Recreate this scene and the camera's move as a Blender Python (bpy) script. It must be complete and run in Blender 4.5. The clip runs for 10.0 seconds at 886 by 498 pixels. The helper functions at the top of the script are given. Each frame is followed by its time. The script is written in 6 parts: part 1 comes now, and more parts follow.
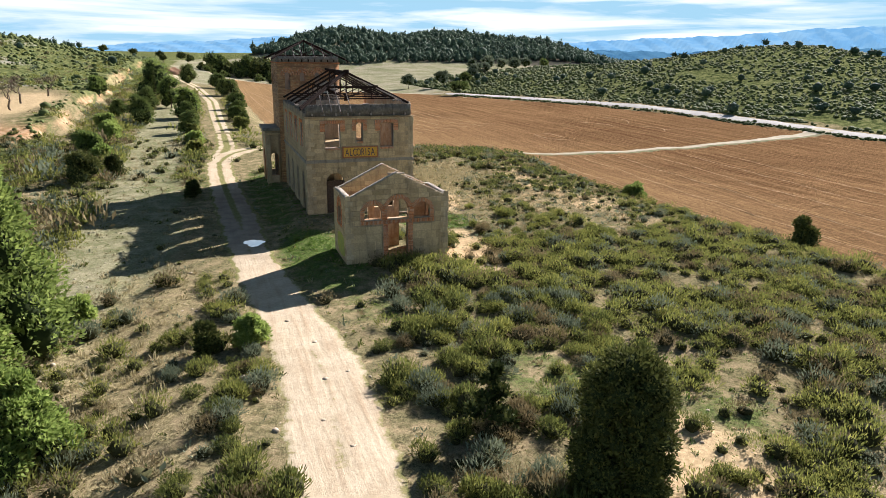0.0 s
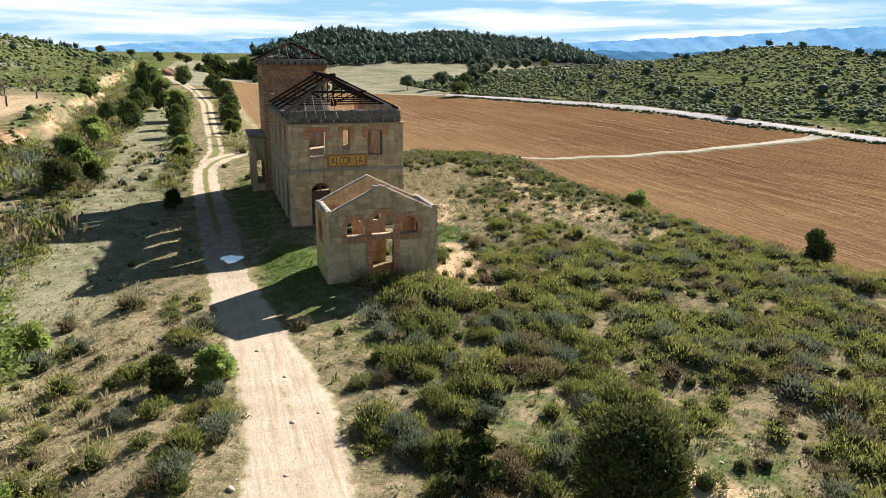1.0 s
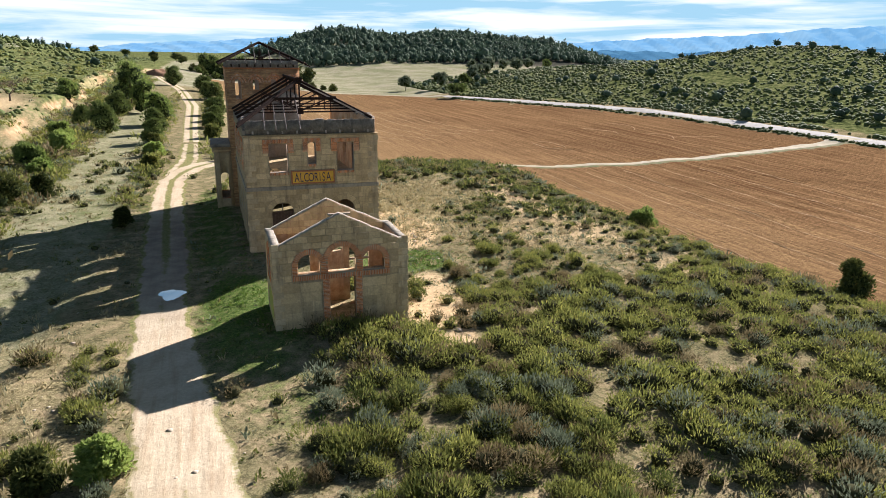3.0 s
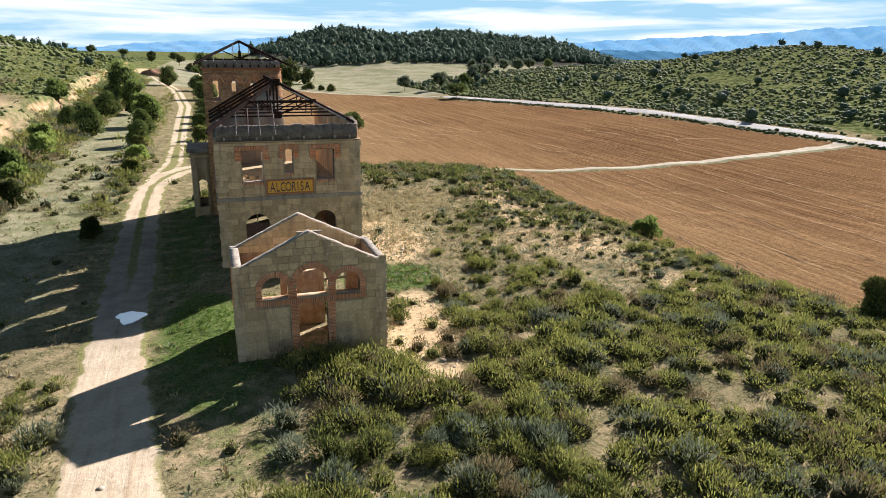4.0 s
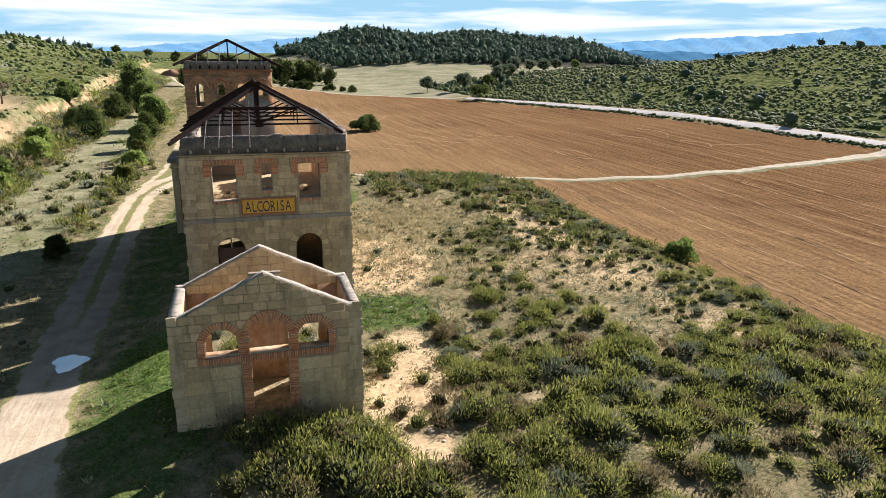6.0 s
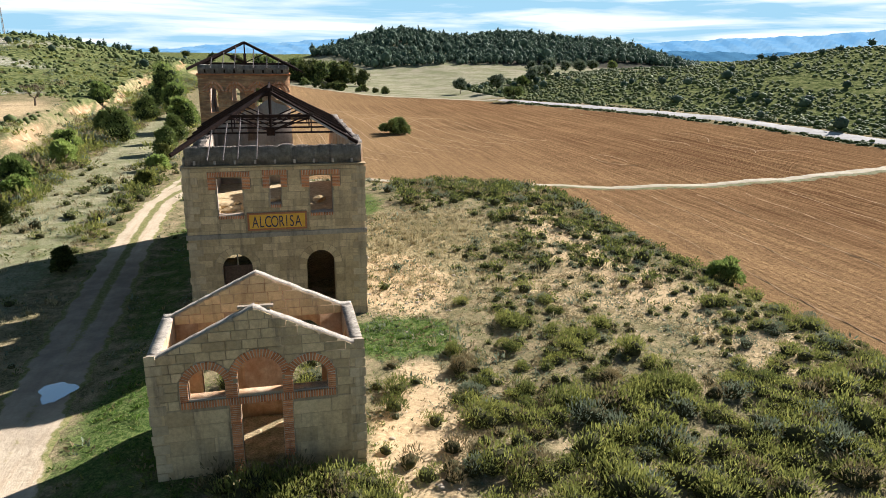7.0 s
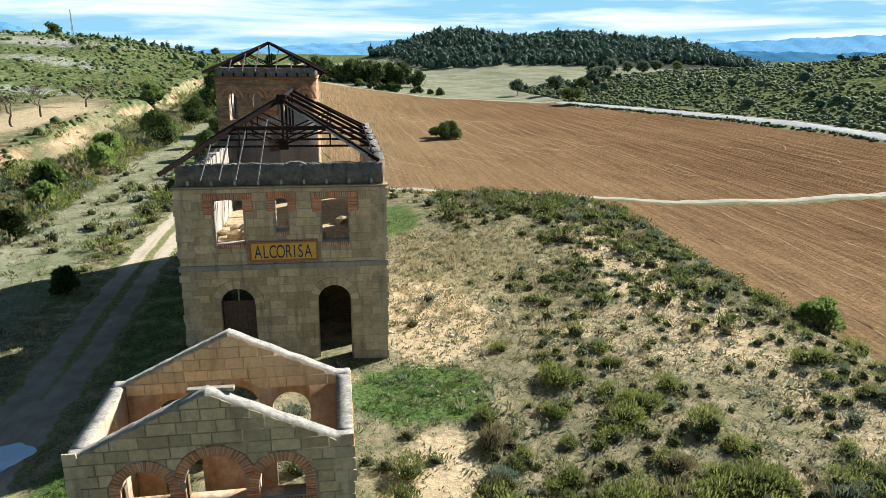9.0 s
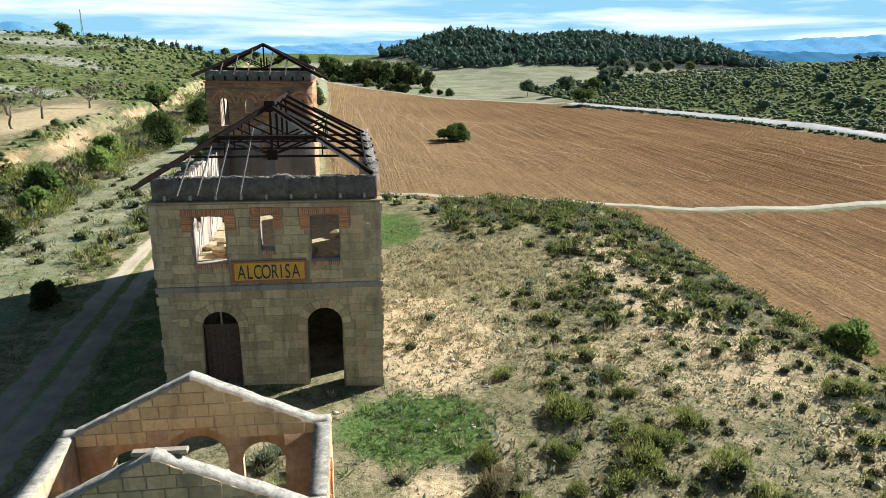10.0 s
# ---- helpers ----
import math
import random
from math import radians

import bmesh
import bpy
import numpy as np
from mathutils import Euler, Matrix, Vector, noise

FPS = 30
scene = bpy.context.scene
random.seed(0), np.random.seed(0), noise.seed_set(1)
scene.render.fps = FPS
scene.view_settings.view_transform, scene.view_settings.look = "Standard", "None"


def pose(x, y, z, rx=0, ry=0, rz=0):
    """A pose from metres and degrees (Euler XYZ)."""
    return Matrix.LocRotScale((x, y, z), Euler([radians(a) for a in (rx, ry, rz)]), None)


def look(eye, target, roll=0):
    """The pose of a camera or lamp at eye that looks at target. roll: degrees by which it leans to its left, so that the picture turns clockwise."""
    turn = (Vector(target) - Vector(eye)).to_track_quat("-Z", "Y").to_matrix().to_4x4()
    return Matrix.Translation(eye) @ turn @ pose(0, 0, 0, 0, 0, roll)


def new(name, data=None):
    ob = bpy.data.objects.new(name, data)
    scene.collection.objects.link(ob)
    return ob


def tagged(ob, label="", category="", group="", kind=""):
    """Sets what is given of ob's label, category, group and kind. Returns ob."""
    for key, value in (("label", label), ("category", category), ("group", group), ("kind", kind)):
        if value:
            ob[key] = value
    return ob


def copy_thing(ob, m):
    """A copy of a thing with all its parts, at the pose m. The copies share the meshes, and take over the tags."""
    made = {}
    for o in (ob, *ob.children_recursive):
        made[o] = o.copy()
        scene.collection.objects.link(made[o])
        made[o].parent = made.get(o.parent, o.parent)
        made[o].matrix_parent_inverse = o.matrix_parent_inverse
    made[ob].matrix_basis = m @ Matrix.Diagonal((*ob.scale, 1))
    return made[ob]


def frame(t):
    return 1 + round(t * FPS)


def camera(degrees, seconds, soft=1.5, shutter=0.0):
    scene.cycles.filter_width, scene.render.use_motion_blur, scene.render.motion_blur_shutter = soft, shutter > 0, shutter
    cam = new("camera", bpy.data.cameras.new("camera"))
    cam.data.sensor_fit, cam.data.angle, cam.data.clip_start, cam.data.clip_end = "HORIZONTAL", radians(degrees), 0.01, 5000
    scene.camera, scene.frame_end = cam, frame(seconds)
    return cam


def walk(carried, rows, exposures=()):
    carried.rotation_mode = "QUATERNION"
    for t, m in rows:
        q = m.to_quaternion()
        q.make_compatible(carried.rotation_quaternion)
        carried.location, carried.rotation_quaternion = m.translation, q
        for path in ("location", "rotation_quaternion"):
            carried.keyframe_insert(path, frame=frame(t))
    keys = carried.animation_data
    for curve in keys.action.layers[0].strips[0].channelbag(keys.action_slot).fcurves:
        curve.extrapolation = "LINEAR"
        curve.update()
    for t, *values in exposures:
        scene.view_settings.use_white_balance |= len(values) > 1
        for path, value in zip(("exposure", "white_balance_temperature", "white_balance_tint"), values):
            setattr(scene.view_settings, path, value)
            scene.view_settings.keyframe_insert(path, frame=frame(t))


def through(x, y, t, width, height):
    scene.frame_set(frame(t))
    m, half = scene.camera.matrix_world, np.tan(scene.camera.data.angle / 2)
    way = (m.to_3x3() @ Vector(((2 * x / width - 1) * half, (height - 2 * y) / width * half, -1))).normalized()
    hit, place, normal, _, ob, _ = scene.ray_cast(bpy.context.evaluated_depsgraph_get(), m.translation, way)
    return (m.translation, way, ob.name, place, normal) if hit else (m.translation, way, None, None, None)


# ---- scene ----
cam = camera(66.9, 10.0, soft=0.8)
METRES, EYE, TILT, LEAN, TURN = 28.64, 12.0, 0.0, 0.0, -19.6
ROWS = [
    (0.0, 0.0, 0.0, 0.0, 0.23, -16.26, -0.78),
    (0.5, 0.0112, 0.0494, 0.0048, 0.29, -16.25, -0.77),
    (1.0, 0.0233, 0.0992, 0.0066, 0.34, -16.24, -0.76),
    (1.5, 0.0359, 0.1501, 0.0076, 0.42, -16.25, -0.76),
    (2.0, 0.0487, 0.2037, 0.0078, 0.48, -16.25, -0.76),
    (2.5, 0.0596, 0.2561, 0.0102, 0.54, -16.25, -0.77),
    (4.0, 0.0988, 0.4229, 0.0106, 0.75, -16.28, -0.77),
    (4.5, 0.1114, 0.4719, 0.0073, 0.97, -16.27, -0.78),
    (5.0, 0.1219, 0.5203, 0.0051, 1.38, -16.28, -0.78),
    (5.5, 0.1303, 0.5675, 0.0065, 1.97, -16.28, -0.78),
    (7.0, 0.1516, 0.7152, 0.0147, 5.9, -16.25, -0.71),
    (7.5, 0.155, 0.7653, 0.0142, 7.43, -16.25, -0.68),
    (8.0, 0.1566, 0.8131, 0.0126, 8.87, -16.25, -0.66),
    (8.5, 0.1583, 0.8587, 0.0114, 10.01, -16.25, -0.64),
    (9.0, 0.1597, 0.9015, 0.0162, 10.77, -16.26, -0.62),
    (9.5, 0.1592, 0.9424, 0.0234, 11.47, -16.27, -0.61),
    (10.0, 0.1586, 0.9815, 0.0211, 11.67, -16.29, -0.63),
]
walk(cam, [(t, pose(0, 0, EYE, TILT, LEAN, TURN) @ pose(METRES * x, METRES * y, METRES * z, 90 + pitch, roll, yaw)) for t, x, y, z, yaw, pitch, roll in ROWS],
     exposures=[(0.0, 1.36, 6500, 18), (5.5, 1.36, 6500, 19), (7.0, 1.36, 6450, 16), (8.5, 1.32, 6030, 8), (10.0, 1.30, 5950, 7)])

# ---------------------------------------------------------------- light
SUN_AZ, SUN_EL = 34.5, 29.5          # degrees from +x towards +y, and above the horizon
sun_dir = Vector((math.cos(radians(SUN_AZ)) * math.cos(radians(SUN_EL)), math.sin(radians(SUN_AZ)) * math.cos(radians(SUN_EL)), math.sin(radians(SUN_EL))))
sun = new("sun", bpy.data.lights.new("sun", "SUN"))
sun.data.energy, sun.data.angle, sun.data.color = 5.0, radians(0.53), (0.985, 0.965, 0.945)
sun.matrix_world = look(sun_dir * 300, (0, 0, 0))

world = bpy.data.worlds.new("sky")
scene.world = world
world.use_nodes = True
wt = world.node_tree
wt.nodes.clear()


def wnode(kind, **values):
    n = wt.nodes.new(kind)
    for k, v in values.items():
        n.inputs[k].default_value = v
    return n


sky = wnode("ShaderNodeTexSky")
sky.sky_type, sky.sun_disc = "NISHITA", False
sky.sun_elevation, sky.sun_rotation = radians(SUN_EL), radians(90 - SUN_AZ)
sky.air_density, sky.dust_density, sky.ozone_density = 1.0, 0.6, 2.0
coord = wt.nodes.new("ShaderNodeTexCoord")
# streaky high cloud: stretched along the horizon
stretch = wt.nodes.new("ShaderNodeMapping")
stretch.inputs["Scale"].default_value = (2.2, 2.2, 26.0)
wt.links.new(coord.outputs["Generated"], stretch.inputs["Vector"])
streak = wnode("ShaderNodeTexNoise", Scale=1.6, Detail=7.0, Roughness=0.55, Distortion=0.4)
wt.links.new(stretch.outputs["Vector"], streak.inputs["Vector"])
cover = wt.nodes.new("ShaderNodeValToRGB")
cover.color_ramp.elements[0].position, cover.color_ramp.elements[1].position = 0.44, 0.66
wt.links.new(streak.outputs["Fac"], cover.inputs["Fac"])
blue = wnode("ShaderNodeBackground", Strength=0.025)
white = wnode("ShaderNodeBackground", Color=(0.93, 0.98, 1.0, 1), Strength=0.51)
low = wnode("ShaderNodeBackground", Color=(0.42, 0.78, 1.0, 1), Strength=0.36)
tone = wnode("ShaderNodeMixRGB", Fac=0.9, Color2=(0.46, 0.80, 1.0, 1))
tone.blend_type = "MULTIPLY"
wt.links.new(sky.outputs["Color"], tone.inputs["Color1"])
wt.links.new(tone.outputs["Color"], blue.inputs["Color"])
both = wt.nodes.new("ShaderNodeMixShader")
sky_out = wt.nodes.new("ShaderNodeOutputWorld")
# cloud lies low over the land and thins out towards the zenith
split = wt.nodes.new("ShaderNodeSeparateXYZ")
wt.links.new(coord.outputs["Generated"], split.inputs["Vector"])
thin = wt.nodes.new("ShaderNodeMapRange")
for key, value in (("From Min", 0.12), ("From Max", 0.40), ("To Min", 1.0), ("To Max", 0.07)):
    thin.inputs[key].default_value = value
wt.links.new(split.outputs["Z"], thin.inputs["Value"])
amount = wt.nodes.new("ShaderNodeMath")
amount.operation = "MULTIPLY"
wt.links.new(cover.outputs["Color"], amount.inputs[0])
wt.links.new(thin.outputs["Result"], amount.inputs[1])
wt.links.new(amount.outputs["Value"], both.inputs["Fac"])
# pale air near the horizon, deep blue overhead
air = wt.nodes.new("ShaderNodeMapRange")
for key, value in (("From Min", 0.08), ("From Max", 0.48), ("To Min", 0.0), ("To Max", 1.0)):
    air.inputs[key].default_value = value
wt.links.new(split.outputs["Z"], air.inputs["Value"])
clear = wt.nodes.new("ShaderNodeMixShader")
wt.links.new(air.outputs["Result"], clear.inputs["Fac"])
wt.links.new(low.outputs["Background"], clear.inputs[1])
wt.links.new(blue.outputs["Background"], clear.inputs[2])
wt.links.new(clear.outputs["Shader"], both.inputs[1])
wt.links.new(white.outputs["Background"], both.inputs[2])
wt.links.new(both.outputs["Shader"], sky_out.inputs["Surface"])


# ---------------------------------------------------------------- materials
class Nodes:
    """A small builder for one node material."""

    def __init__(self, name, rough=0.9, metal=0.0, spec=0.3):
        self.mat = bpy.data.materials.new(name)
        self.mat.use_nodes = True
        self.tree = self.mat.node_tree
        self.bsdf = self.tree.nodes["Principled BSDF"]
        self.bsdf.inputs["Roughness"].default_value = rough
        self.bsdf.inputs["Metallic"].default_value = metal
        self.bsdf.inputs["Specular IOR Level"].default_value = spec
        self.geo = self.tree.nodes.new("ShaderNodeNewGeometry")
        self.pos = self.geo.outputs["Position"]

    def put(self, socket, value):
        if isinstance(value, bpy.types.NodeSocket):
            self.tree.links.new(value, socket)
        elif isinstance(value, tuple) and len(value) == 3 and socket.type == "RGBA":
            socket.default_value = (*value, 1)
        else:
            socket.default_value = value

    def noise(self, scale, detail=4.0, rough=0.55, stretch=None, distort=0.0):
        n = self.tree.nodes.new("ShaderNodeTexNoise")
        n.inputs["Scale"].default_value, n.inputs["Detail"].default_value = scale, detail
        n.inputs["Roughness"].default_value, n.inputs["Distortion"].default_value = rough, distort
        v = self.pos
        if stretch:
            m = self.tree.nodes.new("ShaderNodeMapping")
            m.inputs["Scale"].default_value = stretch
            self.tree.links.new(v, m.inputs["Vector"])
            v = m.outputs["Vector"]
        self.tree.links.new(v, n.inputs["Vector"])
        return n.outputs["Fac"]

    def cells(self, scale, feature="F1", out="Distance"):
        n = self.tree.nodes.new("ShaderNodeTexVoronoi")
        n.feature = feature
        n.inputs["Scale"].default_value = scale
        self.tree.links.new(self.pos, n.inputs["Vector"])
        return n.outputs[out]

    def ramp(self, fac, *stops):
        n = self.tree.nodes.new("ShaderNodeValToRGB")
        e = n.color_ramp.elements
        while len(e) < len(stops):
            e.new(0.5)
        for k, (p, c) in zip(e, stops):
            k.position = p
            k.color = (*c, 1) if isinstance(c, tuple) else (c, c, c, 1)
        self.put(n.inputs["Fac"], fac)
        return n.outputs["Color"]

    def mix(self, fac, a, b, blend="MIX"):
        n = self.tree.nodes.new("ShaderNodeMixRGB")
        n.blend_type = blend
        self.put(n.inputs["Fac"], fac)
        self.put(n.inputs["Color1"], a)
        self.put(n.inputs["Color2"], b)
        return n.outputs["Color"]

    def math(self, op, a, b=0.0):
        n = self.tree.nodes.new("ShaderNodeMath")
        n.operation = op
        self.put(n.inputs[0], a)
        self.put(n.inputs[1], b)
        return n.outputs["Value"]

    def attr(self, name):
        n = self.tree.nodes.new("ShaderNodeAttribute")
        n.attribute_name = name
        return n.outputs["Fac"]

    def island(self):
        return self.geo.outputs["Random Per Island"]

    def rnd(self):
        return self.tree.nodes.new("ShaderNodeObjectInfo").outputs["Random"]

    def bump(self, height, strength=0.4, distance=0.02):
        n = self.tree.nodes.new("ShaderNodeBump")
        n.inputs["Strength"].default_value, n.inputs["Distance"].default_value = strength, distance
        self.put(n.inputs["Height"], height)
        self.tree.links.new(n.outputs["Normal"], self.bsdf.inputs["Normal"])

    def done(self, color):
        self.put(self.bsdf.inputs["Base Color"], color)
        return self.mat


def masonry(name, c1, c2, stain, rough=0.92, grain=9.0, bump=0.5, vary=0.25, patch=0.8, low=0.6, deep=0.02):
    """Weathered mineral surface: large patches, piece-to-piece variation, fine grain and dark streaks that run down."""
    m = Nodes(name, rough, spec=0.08)
    base = m.mix(m.ramp(m.noise(patch, 5), (0.35, 0.0), (0.65, 1.0)), c1, c2)
    base = m.mix(vary, base, m.mix(m.rnd(), tuple(v * 0.55 for v in c1), tuple(min(1, v * 1.45) for v in c2)))
    streaks = m.noise(1.0, 5, 0.6, (3.5, 3.5, 0.5))
    base = m.mix(m.ramp(streaks, (0.52, 0.0), (0.74, 0.75)), base, stain)
    fine = m.noise(grain, 8, 0.7)
    base = m.mix(0.5, base, m.ramp(fine, (0.36, low), (0.62, 1.0)), "MULTIPLY")
    pit = m.noise(grain * 5, 3, 0.6)
    m.bump(m.math("ADD", fine, m.math("MULTIPLY", pit, 0.5)), bump, deep)
    return m.done(base)


def leaves(name, dark, mid, tip, rough=0.75, through=0.25, patch=0.35):
    """Leaves: colour varies from clump to clump and over the place, and some light passes through."""
    m = Nodes(name, rough, spec=0.06)
    base = m.ramp(m.island(), (0.0, dark), (0.55, mid), (1.0, tip))
    base = m.mix(m.ramp(m.noise(patch, 3), (0.35, 0.0), (0.7, 0.45)), base, mid)
    base = m.mix(0.35, base, m.mix(m.rnd(), dark, tip))
    m.bsdf.inputs["Base Color"].default_value = (*mid, 1)
    m.put(m.bsdf.inputs["Base Color"], base)
    if through:
        glow = m.tree.nodes.new("ShaderNodeBsdfTranslucent")
        m.put(glow.inputs["Color"], base)
        mixer = m.tree.nodes.new("ShaderNodeMixShader")
        mixer.inputs["Fac"].default_value = through
        m.tree.links.new(m.bsdf.outputs["BSDF"], mixer.inputs[1])
        m.tree.links.new(glow.outputs["BSDF"], mixer.inputs[2])
        m.tree.links.new(mixer.outputs["Shader"], m.tree.nodes["Material Output"].inputs["Surface"])
    return m.mat


def plain(name, c1, c2, rough=0.7, metal=0.0, scale=6.0, bump=0.2):
    m = Nodes(name, rough, metal, 0.05 if rough > 0.9 else 0.3)
    n = m.noise(scale, 6, 0.65)
    m.bump(n, bump, 0.01)
    return m.done(m.mix(m.ramp(n, (0.35, 0.0), (0.65, 1.0)), c1, c2))


STONE = masonry("concrete_block", (0.465, 0.338, 0.188), (0.59, 0.442, 0.258), (0.20, 0.16, 0.115), vary=0.36, patch=1.3, low=0.5)
MORTAR = masonry("mortar", (0.34, 0.255, 0.155), (0.44, 0.34, 0.215), (0.16, 0.12, 0.08))
QUOIN = masonry("rough_quoin", (0.46, 0.35, 0.215), (0.58, 0.455, 0.29), (0.10, 0.085, 0.065), bump=0.9)
COPING = masonry("pale_coping", (0.22, 0.195, 0.155), (0.43, 0.385, 0.31), (0.10, 0.09, 0.07), bump=0.6, patch=7.0, grain=16, low=0.35, deep=0.012)
PARAPET = masonry("grey_parapet", (0.17, 0.15, 0.125), (0.33, 0.29, 0.235), (0.08, 0.07, 0.06), bump=1.0, patch=3.2, grain=7, low=0.3, deep=0.10)
PLASTER = masonry("ochre_plaster", (0.46, 0.275, 0.145), (0.57, 0.43, 0.28), (0.28, 0.155, 0.085), vary=0.0, patch=1.5, bump=0.5, grain=6.0, deep=0.03)
PALE_PLASTER = masonry("pale_plaster", (0.36, 0.29, 0.22), (0.46, 0.38, 0.29), (0.22, 0.16, 0.12), vary=0.0, patch=0.9, bump=0.35)
BRICK = masonry("red_brick", (0.54, 0.19, 0.078), (0.64, 0.28, 0.125), (0.25, 0.11, 0.06), vary=0.5, patch=3.0, grain=20)
BAND = masonry("weathered_band", (0.22, 0.195, 0.16), (0.36, 0.31, 0.24), (0.10, 0.09, 0.075), bump=0.8)
STEEL = plain("rusted_steel", (0.014, 0.010, 0.009), (0.036, 0.021, 0.015), 0.92, 0.0, 9)
PALE_STEEL = plain("pale_steel", (0.30, 0.25, 0.21), (0.42, 0.37, 0.32), 0.6, 0.0, 9)
WOOD = plain("grey_timber", (0.24, 0.19, 0.13), (0.36, 0.29, 0.20), 0.85, 0.0, 14)
DARK_WOOD = plain("dark_brown_timber", (0.075, 0.045, 0.03), (0.13, 0.08, 0.055), 0.8, 0.0, 8)
YELLOW = plain("yellow_tile", (0.60, 0.315, 0.03), (0.70, 0.40, 0.055), 0.35, 0.0, 3, 0.08)
NAVY = plain("navy_tile", (0.02, 0.02, 0.05), (0.035, 0.03, 0.07), 0.35, 0.0, 5, 0.05)
BORDER = plain("red_brown_tile", (0.30, 0.10, 0.045), (0.38, 0.15, 0.07), 0.45, 0.0, 9, 0.2)
GRAFFITI = plain("yellow_paint", (0.45, 0.40, 0.06), (0.30, 0.33, 0.09), 0.8, 0.0, 4)
BARK = plain("bark", (0.07, 0.055, 0.04), (0.15, 0.115, 0.085), 0.95, 0.0, 10, 0.8)
SCRUB = leaves("scrub_leaves", (0.038, 0.054, 0.017), (0.120, 0.145, 0.039), (0.38, 0.37, 0.095), through=0.4)
SCRUB_DRY = leaves("dry_scrub", (0.11, 0.085, 0.045), (0.21, 0.165, 0.085), (0.34, 0.28, 0.14))
SCRUB_GREY = leaves("grey_scrub", (0.07, 0.09, 0.055), (0.16, 0.19, 0.12), (0.28, 0.31, 0.20))
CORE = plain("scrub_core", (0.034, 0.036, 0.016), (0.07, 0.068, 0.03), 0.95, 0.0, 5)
PINE = leaves("pine_needles", (0.10, 0.155, 0.035), (0.23, 0.315, 0.075), (0.41, 0.48, 0.14), through=0.5)
JUNIPER = leaves("juniper_needles", (0.024, 0.036, 0.012), (0.058, 0.075, 0.022), (0.18, 0.185, 0.05), through=0.2)
DARK_PINE = leaves("dark_pine_needles", (0.07, 0.105, 0.028), (0.165, 0.225, 0.056), (0.34, 0.41, 0.11), through=0.45)
OAK = leaves("oak_leaves", (0.06, 0.085, 0.020), (0.125, 0.165, 0.048), (0.24, 0.28, 0.09), through=0.2)
OLIVE = leaves("silver_leaves", (0.07, 0.09, 0.055), (0.14, 0.17, 0.105), (0.25, 0.28, 0.19), through=0.2)
FOREST = leaves("forest_leaves", (0.022, 0.044, 0.032), (0.05, 0.082, 0.055), (0.12, 0.165, 0.105), through=0.2, patch=0.02)
HILL_SCRUB = leaves("hill_scrub", (0.045, 0.060, 0.021), (0.084, 0.108, 0.036), (0.145, 0.168, 0.058), through=0.0, patch=0.03)
GRASS = leaves("green_grass", (0.04, 0.10, 0.016), (0.10, 0.18, 0.03), (0.20, 0.27, 0.06), through=0.35)
STRAW = leaves("straw_grass", (0.26, 0.22, 0.11), (0.40, 0.34, 0.19), (0.52, 0.46, 0.28), through=0.35)
STONES = plain("loose_stones", (0.33, 0.27, 0.19), (0.46, 0.39, 0.29), 0.9, 0.0, 9, 0.5)


